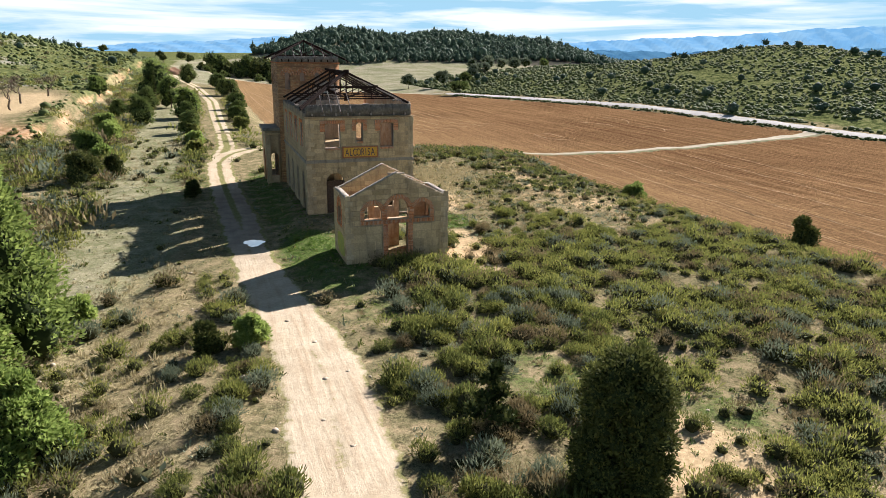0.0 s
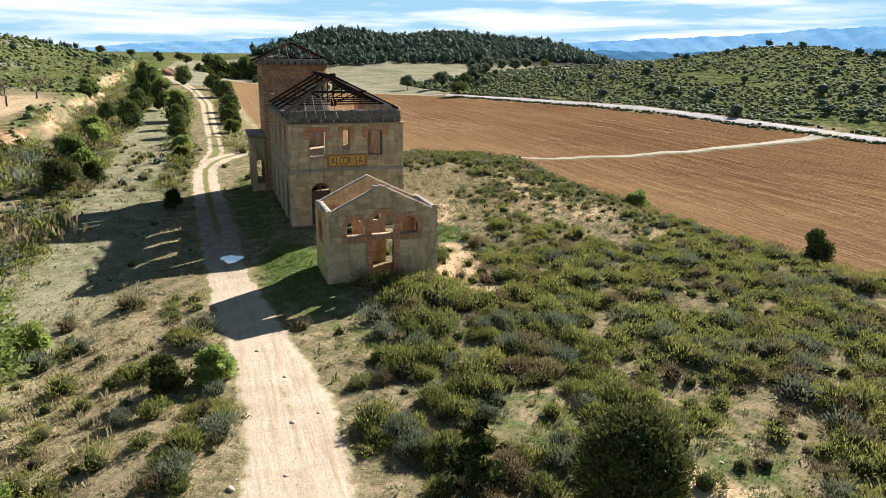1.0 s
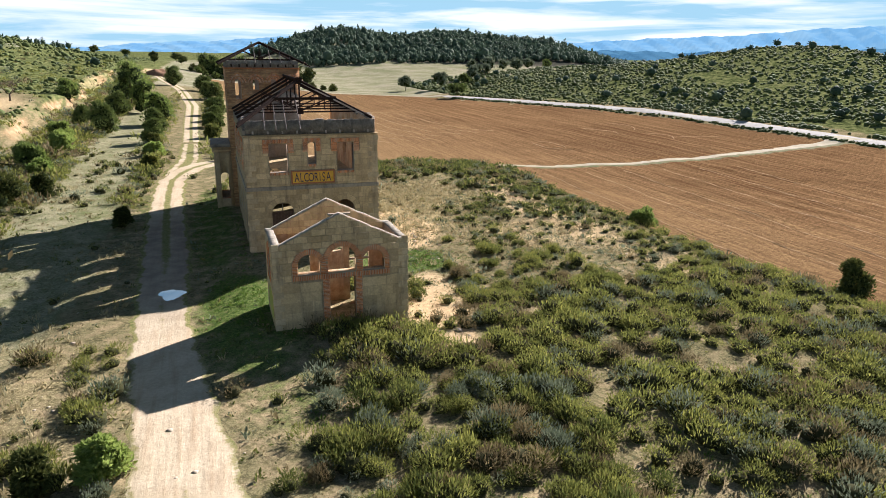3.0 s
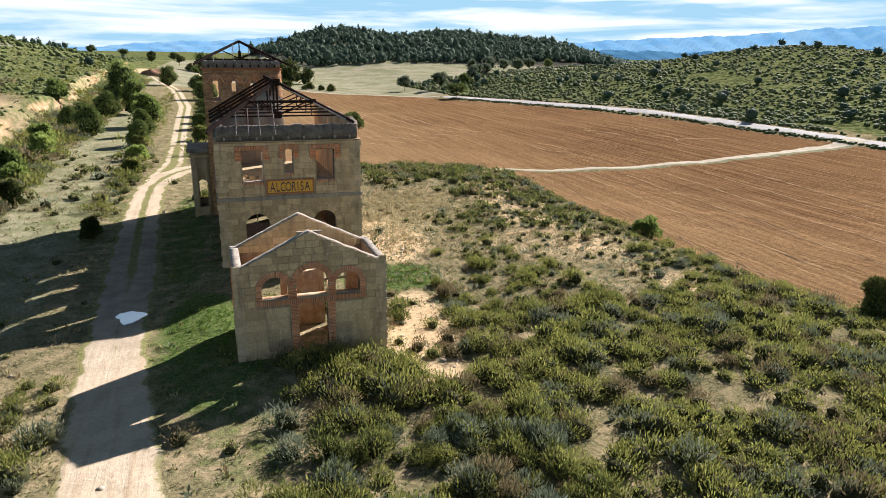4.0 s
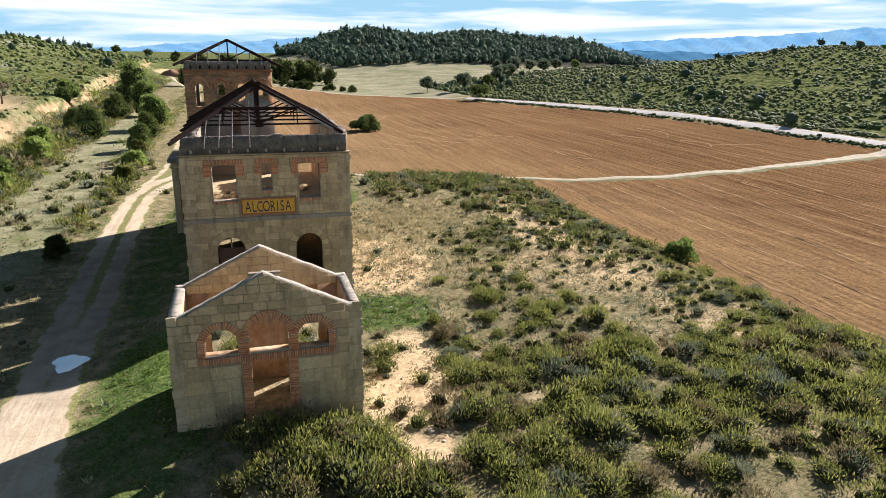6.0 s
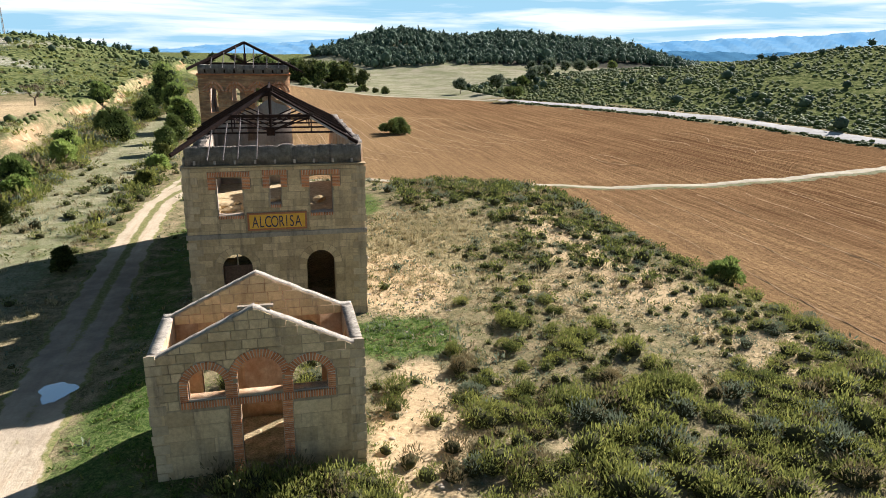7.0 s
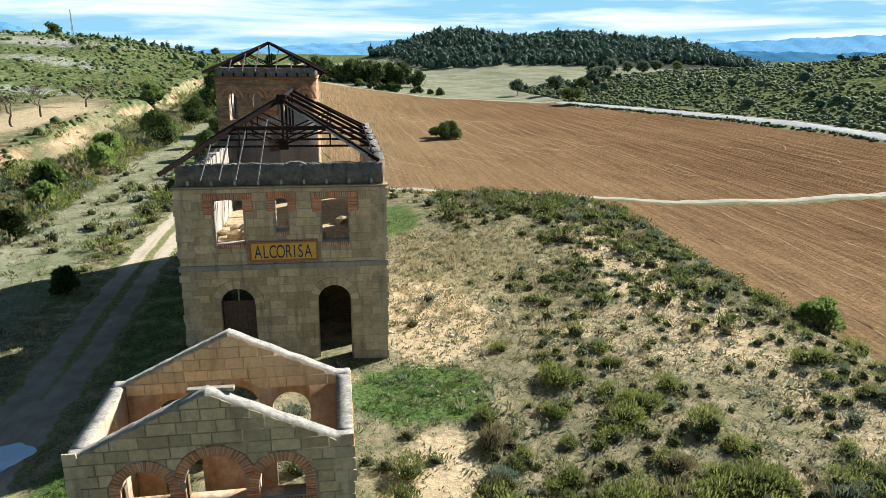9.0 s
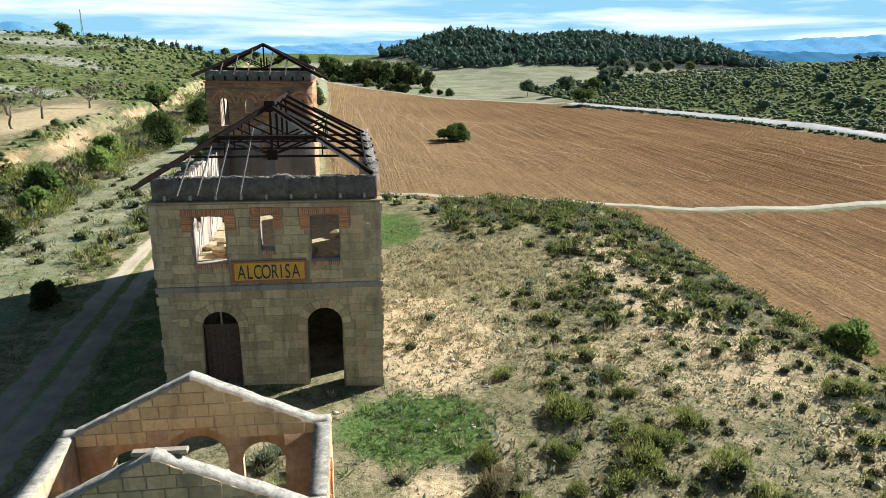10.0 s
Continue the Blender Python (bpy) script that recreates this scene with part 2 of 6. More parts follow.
def ground_material():
    m = Nodes("dry_ground", 1.0, spec=0.0)
    big, mid, fine = m.noise(0.16, 5), m.noise(1.1, 6, 0.65), m.noise(7.0, 8, 0.72)
    soil = m.mix(m.ramp(big, (0.38, 0.0), (0.62, 1.0)), (0.42, 0.325, 0.187), (0.31, 0.245, 0.138))
    herb = m.mix(m.ramp(fine, (0.42, 0.0), (0.56, 1.0)), (0.075, 0.08, 0.036), (0.245, 0.215, 0.11))
    base = m.mix(m.ramp(m.math("ADD", m.math("MULTIPLY", mid, 0.7), m.math("MULTIPLY", fine, 0.35)), (0.43, 0.0), (0.56, 0.92)), soil, herb)

    tuft = m.math("MULTIPLY", m.ramp(m.cells(2.6), (0.10, 1.0), (0.34, 0.0)), m.ramp(m.noise(0.45, 4, 0.6), (0.40, 0.0), (0.52, 0.9)))
    base = m.mix(tuft, base, m.mix(m.ramp(mid, (0.42, 0.0), (0.6, 1.0)), (0.075, 0.085, 0.04), (0.15, 0.135, 0.06)))
    grit = m.noise(16.0, 6, 0.7)

    def zone(base, name, color, lo=0.35, hi=0.65):
        v = m.math("ADD", m.attr(name), m.math("MULTIPLY", m.math("SUBTRACT", m.math("ADD", m.math("MULTIPLY", mid, 0.5), m.math("MULTIPLY", fine, 0.5)), 0.5), 1.5))
        return m.mix(m.ramp(v, (lo, 0.0), (hi, 1.0)), base, color)

    pebble = m.ramp(m.cells(5.0), (0.0, (0.42, 0.32, 0.175)), (0.5, (0.60, 0.465, 0.27)))
    bushes = m.math("ADD", m.cells(0.95), m.math("MULTIPLY", m.math("SUBTRACT", m.noise(0.55, 6, 0.72), 0.5), 1.6))
    base = zone(base, "hill", m.ramp(bushes, (0.22, (0.050, 0.066, 0.024)), (0.48, (0.115, 0.138, 0.048)), (0.78, (0.205, 0.212, 0.088))))
    base = zone(base, "wood", m.mix(m.ramp(m.noise(0.12, 5), (0.4, 0.0), (0.6, 1.0)), (0.05, 0.055, 0.042), (0.10, 0.09, 0.07)))
    base = zone(base, "meadow", m.mix(m.ramp(m.noise(0.09, 8, 0.72), (0.42, 0.0), (0.58, 1.0)), (0.35, 0.32, 0.215), (0.23, 0.235, 0.13)))
    base = zone(base, "bed", m.mix(m.ramp(m.math("ADD", m.math("MULTIPLY", fine, 0.5), m.math("MULTIPLY", m.noise(0.7, 6, 0.7), 0.5)), (0.42, 0.0), (0.58, 1.0)), (0.17, 0.18, 0.085), (0.37, 0.34, 0.21)))
    base = zone(base, "dry", m.mix(m.ramp(fine, (0.4, 0.0), (0.6, 1.0)), (0.27, 0.215, 0.105), (0.46, 0.38, 0.21)))
    base = zone(base, "green", m.mix(m.ramp(fine, (0.4, 0.0), (0.62, 1.0)), (0.045, 0.09, 0.022), (0.175, 0.215, 0.068)))
    base = m.mix(0.75, base, m.ramp(grit, (0.36, 0.38), (0.58, 1.0)), "MULTIPLY")
    base = zone(base, "bare", m.mix(m.ramp(fine, (0.35, 0.0), (0.65, 1.0)), (0.39, 0.275, 0.15), pebble))
    base = m.mix(m.math("MULTIPLY", tuft, 0.7), base, (0.15, 0.125, 0.06))
    base = zone(base, "cut", m.mix(m.ramp(mid, (0.4, 0.0), (0.6, 1.0)), (0.34, 0.18, 0.09), (0.45, 0.31, 0.185)))
    base = zone(base, "rock", m.mix(m.ramp(fine, (0.4, 0.0), (0.6, 1.0)), (0.20, 0.19, 0.13), (0.46, 0.43, 0.36)))
    clump = m.cells(3.2)
    m.bump(m.math("ADD", m.math("MULTIPLY", fine, 0.6), m.math("ADD", mid, m.math("MULTIPLY", clump, 0.25))), 0.7, 0.12)
    return m.done(base)


def track_material():
    m = Nodes("pale_sandy_track", 1.0, spec=0.0)
    fine, mid = m.noise(6.0, 9, 0.75), m.noise(0.8, 5, 0.6)
    sand = m.mix(m.ramp(mid, (0.35, 0.0), (0.65, 1.0)), (0.56, 0.465, 0.325), (0.48, 0.39, 0.265))
    lanes = m.noise(1.0, 4, 0.6, (3.2, 0.22, 1.0))
    sand = m.mix(m.ramp(lanes, (0.5, 0.0), (0.72, 0.55)), sand, (0.40, 0.28, 0.17))
    sand = m.mix(0.6, sand, m.ramp(fine, (0.25, 0.55), (0.6, 1.0)), "MULTIPLY")
    grass = m.mix(m.ramp(fine, (0.38, 0.0), (0.6, 1.0)), (0.10, 0.125, 0.035), (0.27, 0.235, 0.11))
    v = m.math("ADD", m.attr("grassy"), m.math("MULTIPLY", m.math("SUBTRACT", m.math("ADD", m.math("MULTIPLY", mid, 0.4), m.math("MULTIPLY", fine, 0.6)), 0.5), 1.8))
    sand = m.mix(m.math("MULTIPLY", m.attr("mud_shade"), m.ramp(mid, (0.3, 0.45), (0.62, 0.85))), sand, (0.21, 0.175, 0.135))      # muddy stretch, darkened to put the station's shadow into the track's colour
    m.bump(m.math("ADD", fine, m.math("MULTIPLY", lanes, 1.2)), 0.6, 0.05)
    return m.done(m.mix(m.ramp(v, (0.42, 0.0), (0.6, 1.0)), sand, grass))


def field_material():
    m = Nodes("ploughed_red_earth", 1.0, spec=0.0)
    big, fine = m.noise(0.035, 4), m.noise(3.5, 8, 0.75)
    base = m.mix(m.ramp(big, (0.36, 0.0), (0.66, 1.0)), (0.125, 0.066, 0.031), (0.195, 0.110, 0.052))
    rows = m.noise(1.0, 5, 0.75, (2.6, 0.03, 1.0), 0.05)
    split = m.tree.nodes.new("ShaderNodeSeparateXYZ")
    m.tree.links.new(m.pos, split.inputs["Vector"])
    dry = m.ramp(m.math("ADD", m.math("MULTIPLY", split.outputs["X"], 0.01), m.math("MULTIPLY", m.noise(0.03, 3), 0.3)), (0.30, 1.0), (0.75, 0.0))
    base = m.mix(m.math("MULTIPLY", dry, 0.6), base, (0.36, 0.24, 0.118))      # drier and paler towards the station
    base = m.mix(m.ramp(rows, (0.44, 0.0), (0.66, 0.7)), base, (0.38, 0.24, 0.115))
    base = m.mix(0.85, base, m.ramp(fine, (0.30, 0.35), (0.62, 1.0)), "MULTIPLY")
    m.bump(m.math("ADD", fine, m.math("MULTIPLY", rows, 1.5)), 0.9, 0.12)
    return m.done(base)


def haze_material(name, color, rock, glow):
    """Far mountains seen through kilometres of air: haze is painted into the blue, the air's own light is the glow."""
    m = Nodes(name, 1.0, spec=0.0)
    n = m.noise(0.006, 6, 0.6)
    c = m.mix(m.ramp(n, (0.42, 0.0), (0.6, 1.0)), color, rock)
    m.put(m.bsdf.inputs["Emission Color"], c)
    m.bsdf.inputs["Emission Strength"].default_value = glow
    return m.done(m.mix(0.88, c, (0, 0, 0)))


GROUND, TRACK, FIELD = ground_material(), track_material(), field_material()
ROAD = plain("pale_gravel", (0.32, 0.305, 0.275), (0.43, 0.41, 0.37), 0.95, 0.0, 0.8, 0.3)
PATH = plain("pale_earth_path", (0.30, 0.26, 0.17), (0.42, 0.37, 0.265), 0.95, 0.0, 0.9, 0.3)
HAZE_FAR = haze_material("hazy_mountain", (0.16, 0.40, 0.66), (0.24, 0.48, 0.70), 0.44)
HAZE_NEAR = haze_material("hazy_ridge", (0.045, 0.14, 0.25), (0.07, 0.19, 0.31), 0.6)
VERGE = plain("verge_grass", (0.085, 0.105, 0.038), (0.20, 0.165, 0.08), 0.95, 0.0, 1.6, 0.6)
MARK = plain("pale_furrow_mark", (0.27, 0.175, 0.092), (0.36, 0.245, 0.135), 0.95, 0.0, 2.0, 0.2)
RUBBLE = plain("yellowish_rubble", (0.34, 0.25, 0.13), (0.52, 0.41, 0.25), 0.95, 0.0, 4, 0.8)
PALE_MORTAR = masonry("pale_mortar", (0.50, 0.42, 0.32), (0.60, 0.52, 0.41), (0.30, 0.24, 0.18))
DULL_STEEL = plain("dull_steel", (0.05, 0.04, 0.034), (0.11, 0.088, 0.075), 0.7, 0.0, 9)
EARTH = plain("rubble_earth", (0.16, 0.085, 0.05), (0.30, 0.18, 0.11), 0.95, 0.0, 5, 0.8)
WATER = Nodes("puddle_water", 0.02, 0.6, 1.0).done((0.80, 0.79, 0.76))


# ---------------------------------------------------------------- mesh helpers
def fast_mesh(name, V, F, mats, attrs=None, smooth_shade=False):
    """A mesh from a numpy array of points and one of triangles or quads."""
    V, F = np.asarray(V, np.float32), np.asarray(F, np.int32)
    me = bpy.data.meshes.new(name)
    me.vertices.add(len(V))
    me.vertices.foreach_set("co", V.ravel())
    k = F.shape[1]
    me.loops.add(F.size)
    me.loops.foreach_set("vertex_index", F.ravel())
    me.polygons.add(len(F))
    me.polygons.foreach_set("loop_start", np.arange(0, F.size, k, dtype=np.int32))
    for mt in mats if isinstance(mats, (list, tuple)) else [mats]:
        me.materials.append(mt)
    for key, values in (attrs or {}).items():
        me.attributes.new(key, "FLOAT", "POINT").data.foreach_set("value", np.asarray(values, np.float32))
    if smooth_shade:
        me.polygons.foreach_set("use_smooth", np.ones(len(F), bool))
    me.update(calc_edges=True)
    return me


def part(name, data, parent=None, label=""):
    """Links a mesh, or a bmesh with its material, as one object under its thing or part."""
    ob = new(name, data)
    if parent:
        ob.parent = parent
        ob.matrix_parent_inverse = Matrix.Translation(-parent.location)
    return tagged(ob, label) if label else ob


def from_bm(name, bm, *mats):
    me = bpy.data.meshes.new(name)
    bm.to_mesh(me)
    bm.free()
    for mt in mats:
        me.materials.append(mt)
    return me


def thing(name, label, category, at=(0, 0, 0), group="", kind=""):
    ob = new(name)
    ob.location = at
    ob.empty_display_size = 0.3
    return tagged(ob, label, category, group, kind)


def bar(name, p, q, w, h, mat, parent, label=""):
    """A straight member of section w x h between two points, with slightly eased edges."""
    p, q = Vector(p), Vector(q)
    bm = bmesh.new()
    bmesh.ops.create_cube(bm, size=1.0)
    bmesh.ops.scale(bm, vec=(w, h, (q - p).length), verts=bm.verts)
    bmesh.ops.bevel(bm, geom=list(bm.edges), offset=min(w, h) * 0.12, segments=1, affect="EDGES")
    turn = (q - p).to_track_quat("Z", "Y").to_matrix().to_4x4()
    bm.transform(Matrix.Translation((p + q) / 2) @ turn)
    return part(name, from_bm(name, bm, mat), parent, label)


def block(name, x0, x1, y0, y1, z0, z1, mat, parent, label="", ease=0.015):
    bm = bmesh.new()
    bmesh.ops.create_cube(bm, size=1.0)
    bmesh.ops.scale(bm, vec=(x1 - x0, y1 - y0, z1 - z0), verts=bm.verts)
    bmesh.ops.bevel(bm, geom=list(bm.edges), offset=ease, segments=1, affect="EDGES")
    bmesh.ops.translate(bm, vec=((x0 + x1) / 2, (y0 + y1) / 2, (z0 + z1) / 2), verts=bm.verts)
    return part(name, from_bm(name, bm, mat), parent, label)


# ---------------------------------------------------------------- the lie of the land
def smooth(v):
    v = np.clip(v, 0.0, 1.0)
    return v * v * (3 - 2 * v)


FIELD_Y = [-200, 0, 28, 39, 50, 66, 77, 80.5, 82.5, 84.5, 87, 97, 115, 180, 290]
FIELD_X = [47, 40, 37.8, 37.0, 36.4, 36.4, 35.6, 31, 23, 14, 10.5, 10, 9.5, 8.5, 5]      # where the scrub bank meets the ploughed field
ROAD_Y = [-200, 0, 81, 90, 112, 137, 172, 200, 206]
ROAD_X = [230, 146, 103.2, 101.6, 97.8, 94.2, 86.2, 77, 73]
TRACK_Y = [-40, 16, 24.3, 29, 35.5, 41.5, 50, 56, 64, 72, 78, 84, 88, 103, 126, 158, 200, 260]
TRACK_X = [1.0, 3.05, 3.7, 3.2, 2.45, 2.0, 1.9, 1.6, 1.3, 1.15, 1.35, 2.1, 2.6, 2.6, 2.3, 2.2, -1.0, -12.0]
TRACK_W = [1.5, 1.7, 1.65, 1.45, 1.4, 1.25, 1.5, 1.45, 1.4, 1.35, 1.4, 1.4, 1.3, 1.15, 1.2, 1.4, 1.4, 1.5]  # half widths
HILLS = [  # centre, height, half-widths, turn
    (196, 190, 14.6, 36, 60, 45), (150, 262, 5.6, 34, 45, 30), (340, 100, 7.6, 60, 120, 0),
    (98, 520, 21.4, 32, 70, 10), (178, 515, 20.4, 34, 70, 18), (215, 500, 3.4, 30, 70, 22), (252, 485, 15.2, 32, 70, 25), (45, 560, 7.5, 36, 90, 5),
    (-62, 330, 6.1, 40, 80, -10), (-110, 300, 9.0, 45, 90, -20), (-20, 420, 4.2, 40, 100, 0), (-160, 270, 5.3, 45, 90, -25), (-250, 250, 13.4, 60, 130, 0),
]


def cutting(x, y):
    """How far up the bank of the old railway cutting a place lies, 0 to 1."""
    wob = 1.5 * np.sin(y * 0.13) + 1.1 * np.sin(y * 0.31 + 1)
    wob = wob + 0.9 * np.sin(y * 0.74 + 0.5) + 0.6 * np.sin(y * 1.31)
    return smooth((y - 84) / 24) * smooth((305 - y) / 40) * smooth((-x - 18.3 + 0.6 * wob) / 2.4)


def height(x, y):
    x, y = np.asarray(x, float), np.asarray(y, float)
    edge, road = np.interp(y, FIELD_Y, FIELD_X), np.interp(y, ROAD_Y, ROAD_X)
    z = -1.3 * smooth((x - edge + 1.8) / 3.5)
    z = z + 0.5 * smooth((x - road + 4) / 3) + 1.8 * smooth((x - road - 3) / 30)
    z = z + 2.5 * cutting(x, y) + 1.5 * smooth((-x - 34) / 25) * smooth((y - 20) / 60)
    z = z + 0.7 * np.exp(-((x - 25) / 10) ** 2 - ((y - 70) / 10) ** 2) * (1 - smooth((x - edge) / 3.5))      # swell of the scrub bank
    z = z + 0.3 * smooth((x - 4.0) / 2) * smooth((14.5 - x) / 4) * smooth((y - 32) / 3) * smooth((72 - y) / 4)    # the buildings' low platform
    z = z - 0.5 * smooth((-x - 1.0) / 4) * smooth((60 - y) / 25)
    for cx, cy, hh, a, b, turn in HILLS:
        c, s = math.cos(radians(turn)), math.sin(radians(turn))
        u, v = (x - cx) * c - (y - cy) * s, (x - cx) * s + (y - cy) * c
        z = z + hh * np.exp(-0.5 * ((u / a) ** 2 + (v / b) ** 2))
    off = smooth((np.abs(x - np.interp(y, TRACK_Y, TRACK_X)) - 1.5) / 2.0)
    built = smooth((np.hypot((x - 10.5) / 7, (y - 50) / 19) - 0.9) / 0.4)
    z = z + 0.09 * off * built * (np.sin(x * 0.55 + 1.3 * np.sin(y * 0.21)) * np.sin(y * 0.47 + 0.8) + 0.7 * np.sin(x * 1.3 + y * 0.9) * np.sin(y * 1.1 - x * 0.5))
    return z


def steps(lo, hi, fine_lo, fine_hi, fine, grow=1.07):
    """Grid lines: even where the camera passes, wider and wider beyond."""
    mid = list(np.arange(fine_lo, fine_hi + 0.01, fine))

    def out(start, end):
        line, at, step = [], start, fine
        while at < end:
            step = min(step * grow, 8.0) if at - start < 650 else step * 1.25
            at += step
            line.append(at)
        return line
    return np.array([-v for v in out(-fine_lo, -lo)][::-1] + mid + out(fine_hi, hi))


GX, GY = steps(-4600, 4600, -25, 40, 0.75), steps(-1500, 4800, 8, 64, 0.75, 1.035)
XX, YY = np.meshgrid(GX, GY)
ZZ = height(XX, YY)


def gz(x, y):
    """Height of the ground sheet itself, between its grid lines."""
    x, y = np.asarray(x, float), np.asarray(y, float)
    i = np.clip(np.searchsorted(GX, x) - 1, 0, len(GX) - 2)
    j = np.clip(np.searchsorted(GY, y) - 1, 0, len(GY) - 2)
    u, v = (x - GX[i]) / (GX[i + 1] - GX[i]), (y - GY[j]) / (GY[j + 1] - GY[j])
    return (ZZ[j, i] * (1 - u) + ZZ[j, i + 1] * u) * (1 - v) + (ZZ[j + 1, i] * (1 - u) + ZZ[j + 1, i + 1] * u) * v


def spot(x, y, cx, cy, a, b, turn=0.0):
    """1 inside an oval of half-axes a and b, 0 well outside."""
    c, s = math.cos(radians(turn)), math.sin(radians(turn))
    u, v = (x - cx) * c + (y - cy) * s, -(x - cx) * s + (y - cy) * c
    return smooth(1.6 - np.hypot(u / a, v / b))


def zones(x, y):
    road = np.interp(y, ROAD_Y, ROAD_X)
    dist = np.hypot(x, y)
    hill = np.maximum(smooth((x - road - 3) / 5) * smooth((270 - y) / 40), smooth((-x - 8) / 4) * smooth((y - 50) / 20) * (1 - spot(x, y, -13.5, 120, 5, 70)))
    hill = np.maximum(hill, smooth((dist - 390) / 60))
    meadow = smooth((y - 200) / 25) * smooth((x + 25) / 20) * (1 - hill)
    cut = cutting(x, y)
    return {
        "hill": hill * (1 - spot(x, y, -29, 122, 8, 26)),
        "meadow": np.maximum(meadow, spot(x, y, 48, 425, 62, 45)),
        "bed": np.maximum(spot(x, y, -5.5, 95, 3.6, 60), spot(x, y, -6.5, 48, 4.0, 16)),
        "dry": np.max([spot(x, y, 21.5, 62.5, 4.5, 5.0), 0.62 * spot(x, y, 18, 60, 6, 9), 0.5 * spot(x, y, -3.6, 28, 3.4, 13)], axis=0),
        "green": np.max([spot(x, y, 15.8, 45.6, 2.6, 2.2), spot(x, y, 5.8, 41.0, 1.7, 3.4), 0.6 * spot(x, y, 4.7, 58, 1.6, 14), 0.62 * spot(x, y, 6, 38, 2.5, 6), 0.4 * spot(x, y, -2, 66, 4, 12), 0.75 * spot(x, y, 16.5, 72, 2.5, 5), 0.5 * spot(x, y, 11.6, 20.6, 2.2, 2.6), 0.5 * spot(x, y, 15.8, 16.4, 3.2, 1.8), 0.42 * spot(x, y, 7.5, 30.5, 2.5, 2.5)], axis=0),
        "bare": np.max([spot(x, y, 17.0, 53.0, 2.6, 4.6), spot(x, y, 15.0, 37.0, 1.4, 5.5, -12), 0.48 * spot(x, y, 28, 49, 8, 4, -20), 0.68 * spot(x, y, 30, 57, 3.0, 12), 0.52 * spot(x, y, 32, 42, 3.0, 6), 0.85 * spot(x, y, 13.5, 14.5, 2.0, 3.0), 0.35 * spot(x, y, 0.3, 27, 1.2, 9), 0.58 * spot(x, y, -27, 122, 5, 20), 0.8 * spot(x, y, -10, 262, 6, 14), 0.45 * spot(x, y, -20, 190, 1.5, 30)], axis=0),
        "cut": np.clip(4 * cut * (1 - cut), 0, 1) * (0.58 + 0.3 * np.sin(y * 0.17 + 2) * np.sin(y * 0.061)),
        "wood": smooth((dist - 395) / 30) * smooth((height(x, y) - 3.5) / 3) * smooth((x - 20) / 30),
        "rock": np.max([0.52 * spot(x, y, -52, 198, 14, 9), 0.55 * spot(x, y, -70, 238, 16, 16), 0.5 * spot(x, y, -52, 250, 7, 8), 0.55 * spot(x, y, -95, 265, 14, 20), 0.55 * spot(x, y, -39, 153, 12, 5)], axis=0),
    }


def sheet(nx, ny):
    i, j = np.meshgrid(np.arange(nx - 1), np.arange(ny - 1))
    a = (j * nx + i).ravel()
    return np.stack([a, a + 1, a + nx + 1, a + nx], 1)


ground = new("ground", fast_mesh("ground", np.stack([XX.ravel(), YY.ravel(), ZZ.ravel()], 1), sheet(len(GX), len(GY)), GROUND, {k: v.ravel() for k, v in zones(XX, YY).items()}, True))
tagged(ground, "dry stony ground with scrub, sandy patches and low hills", "ground", kind="structure")


def wob(t, seed):
    return 0.5 * np.sin(t * 1.9 + seed) + 0.3 * np.sin(t * 4.3 + seed * 2.3) + 0.25 * np.sin(t * 9.1 + seed * 0.7)


def ribbon(name, xs, ys, half, mat, lift, label, step=0.35, across=9, rag=0.16, crown=0.0, grassy=None):
    """A worn way that follows the ground along a line of places, with ragged edges."""
    xs, ys, half = (np.asarray(v, float) for v in (xs, ys, half))
    run = np.concatenate([[0], np.cumsum(np.hypot(np.diff(xs), np.diff(ys)))])
    s = np.arange(0, run[-1], step)
    cx, cy, w = np.interp(s, run, xs), np.interp(s, run, ys), np.interp(s, run, half)
    k = max(3, int(6 / step)) | 1
    pad = lambda v: np.convolve(np.pad(v, k // 2, mode="edge"), np.ones(k) / k, "valid")
    cx, cy = pad(cx), pad(cy)
    tx, ty = np.gradient(cx), np.gradient(cy)
    ln = np.hypot(tx, ty)
    px, py = ty / ln, -tx / ln
    u = np.linspace(-1, 1, across)
    grow = np.where(u[None, :] < 0, (w + rag * wob(s, 1))[:, None], (w + rag * wob(s, 5))[:, None])
    X, Y = cx[:, None] + px[:, None] * u * grow, cy[:, None] + py[:, None] * u * grow
    Z = gz(X, Y) + lift * (1 - 0.9 * u[None, :] ** 8) + crown * (1 - u[None, :] ** 2)
    attrs = {"mud_shade": spot(X, Y, 2.0, 51, 2.6, 9.5).ravel(), "grassy": (grassy(u[None, :] + 0 * X, X, Y) if grassy else 0 * X).ravel()}
    return tagged(new(name, fast_mesh(name, np.stack([X.ravel(), Y.ravel(), Z.ravel()], 1), sheet(across, len(s)), mat, attrs, True)), label, "wheel mark" if name == "wheel_mark" else name.split("_")[-1], kind="structure")


def track_grass(u, x, y):
    middle = np.exp(-(u / 0.26) ** 2) * (0.5 + 0.5 * smooth((y - 44) / 10)) * (1 - 0.7 * np.exp(-((y - 31) / 4) ** 2))
    return 0.85 * middle + (0.62 + 0.25 * smooth((y - 34) / 5)) * smooth((np.abs(u) - 0.62) / 0.38)


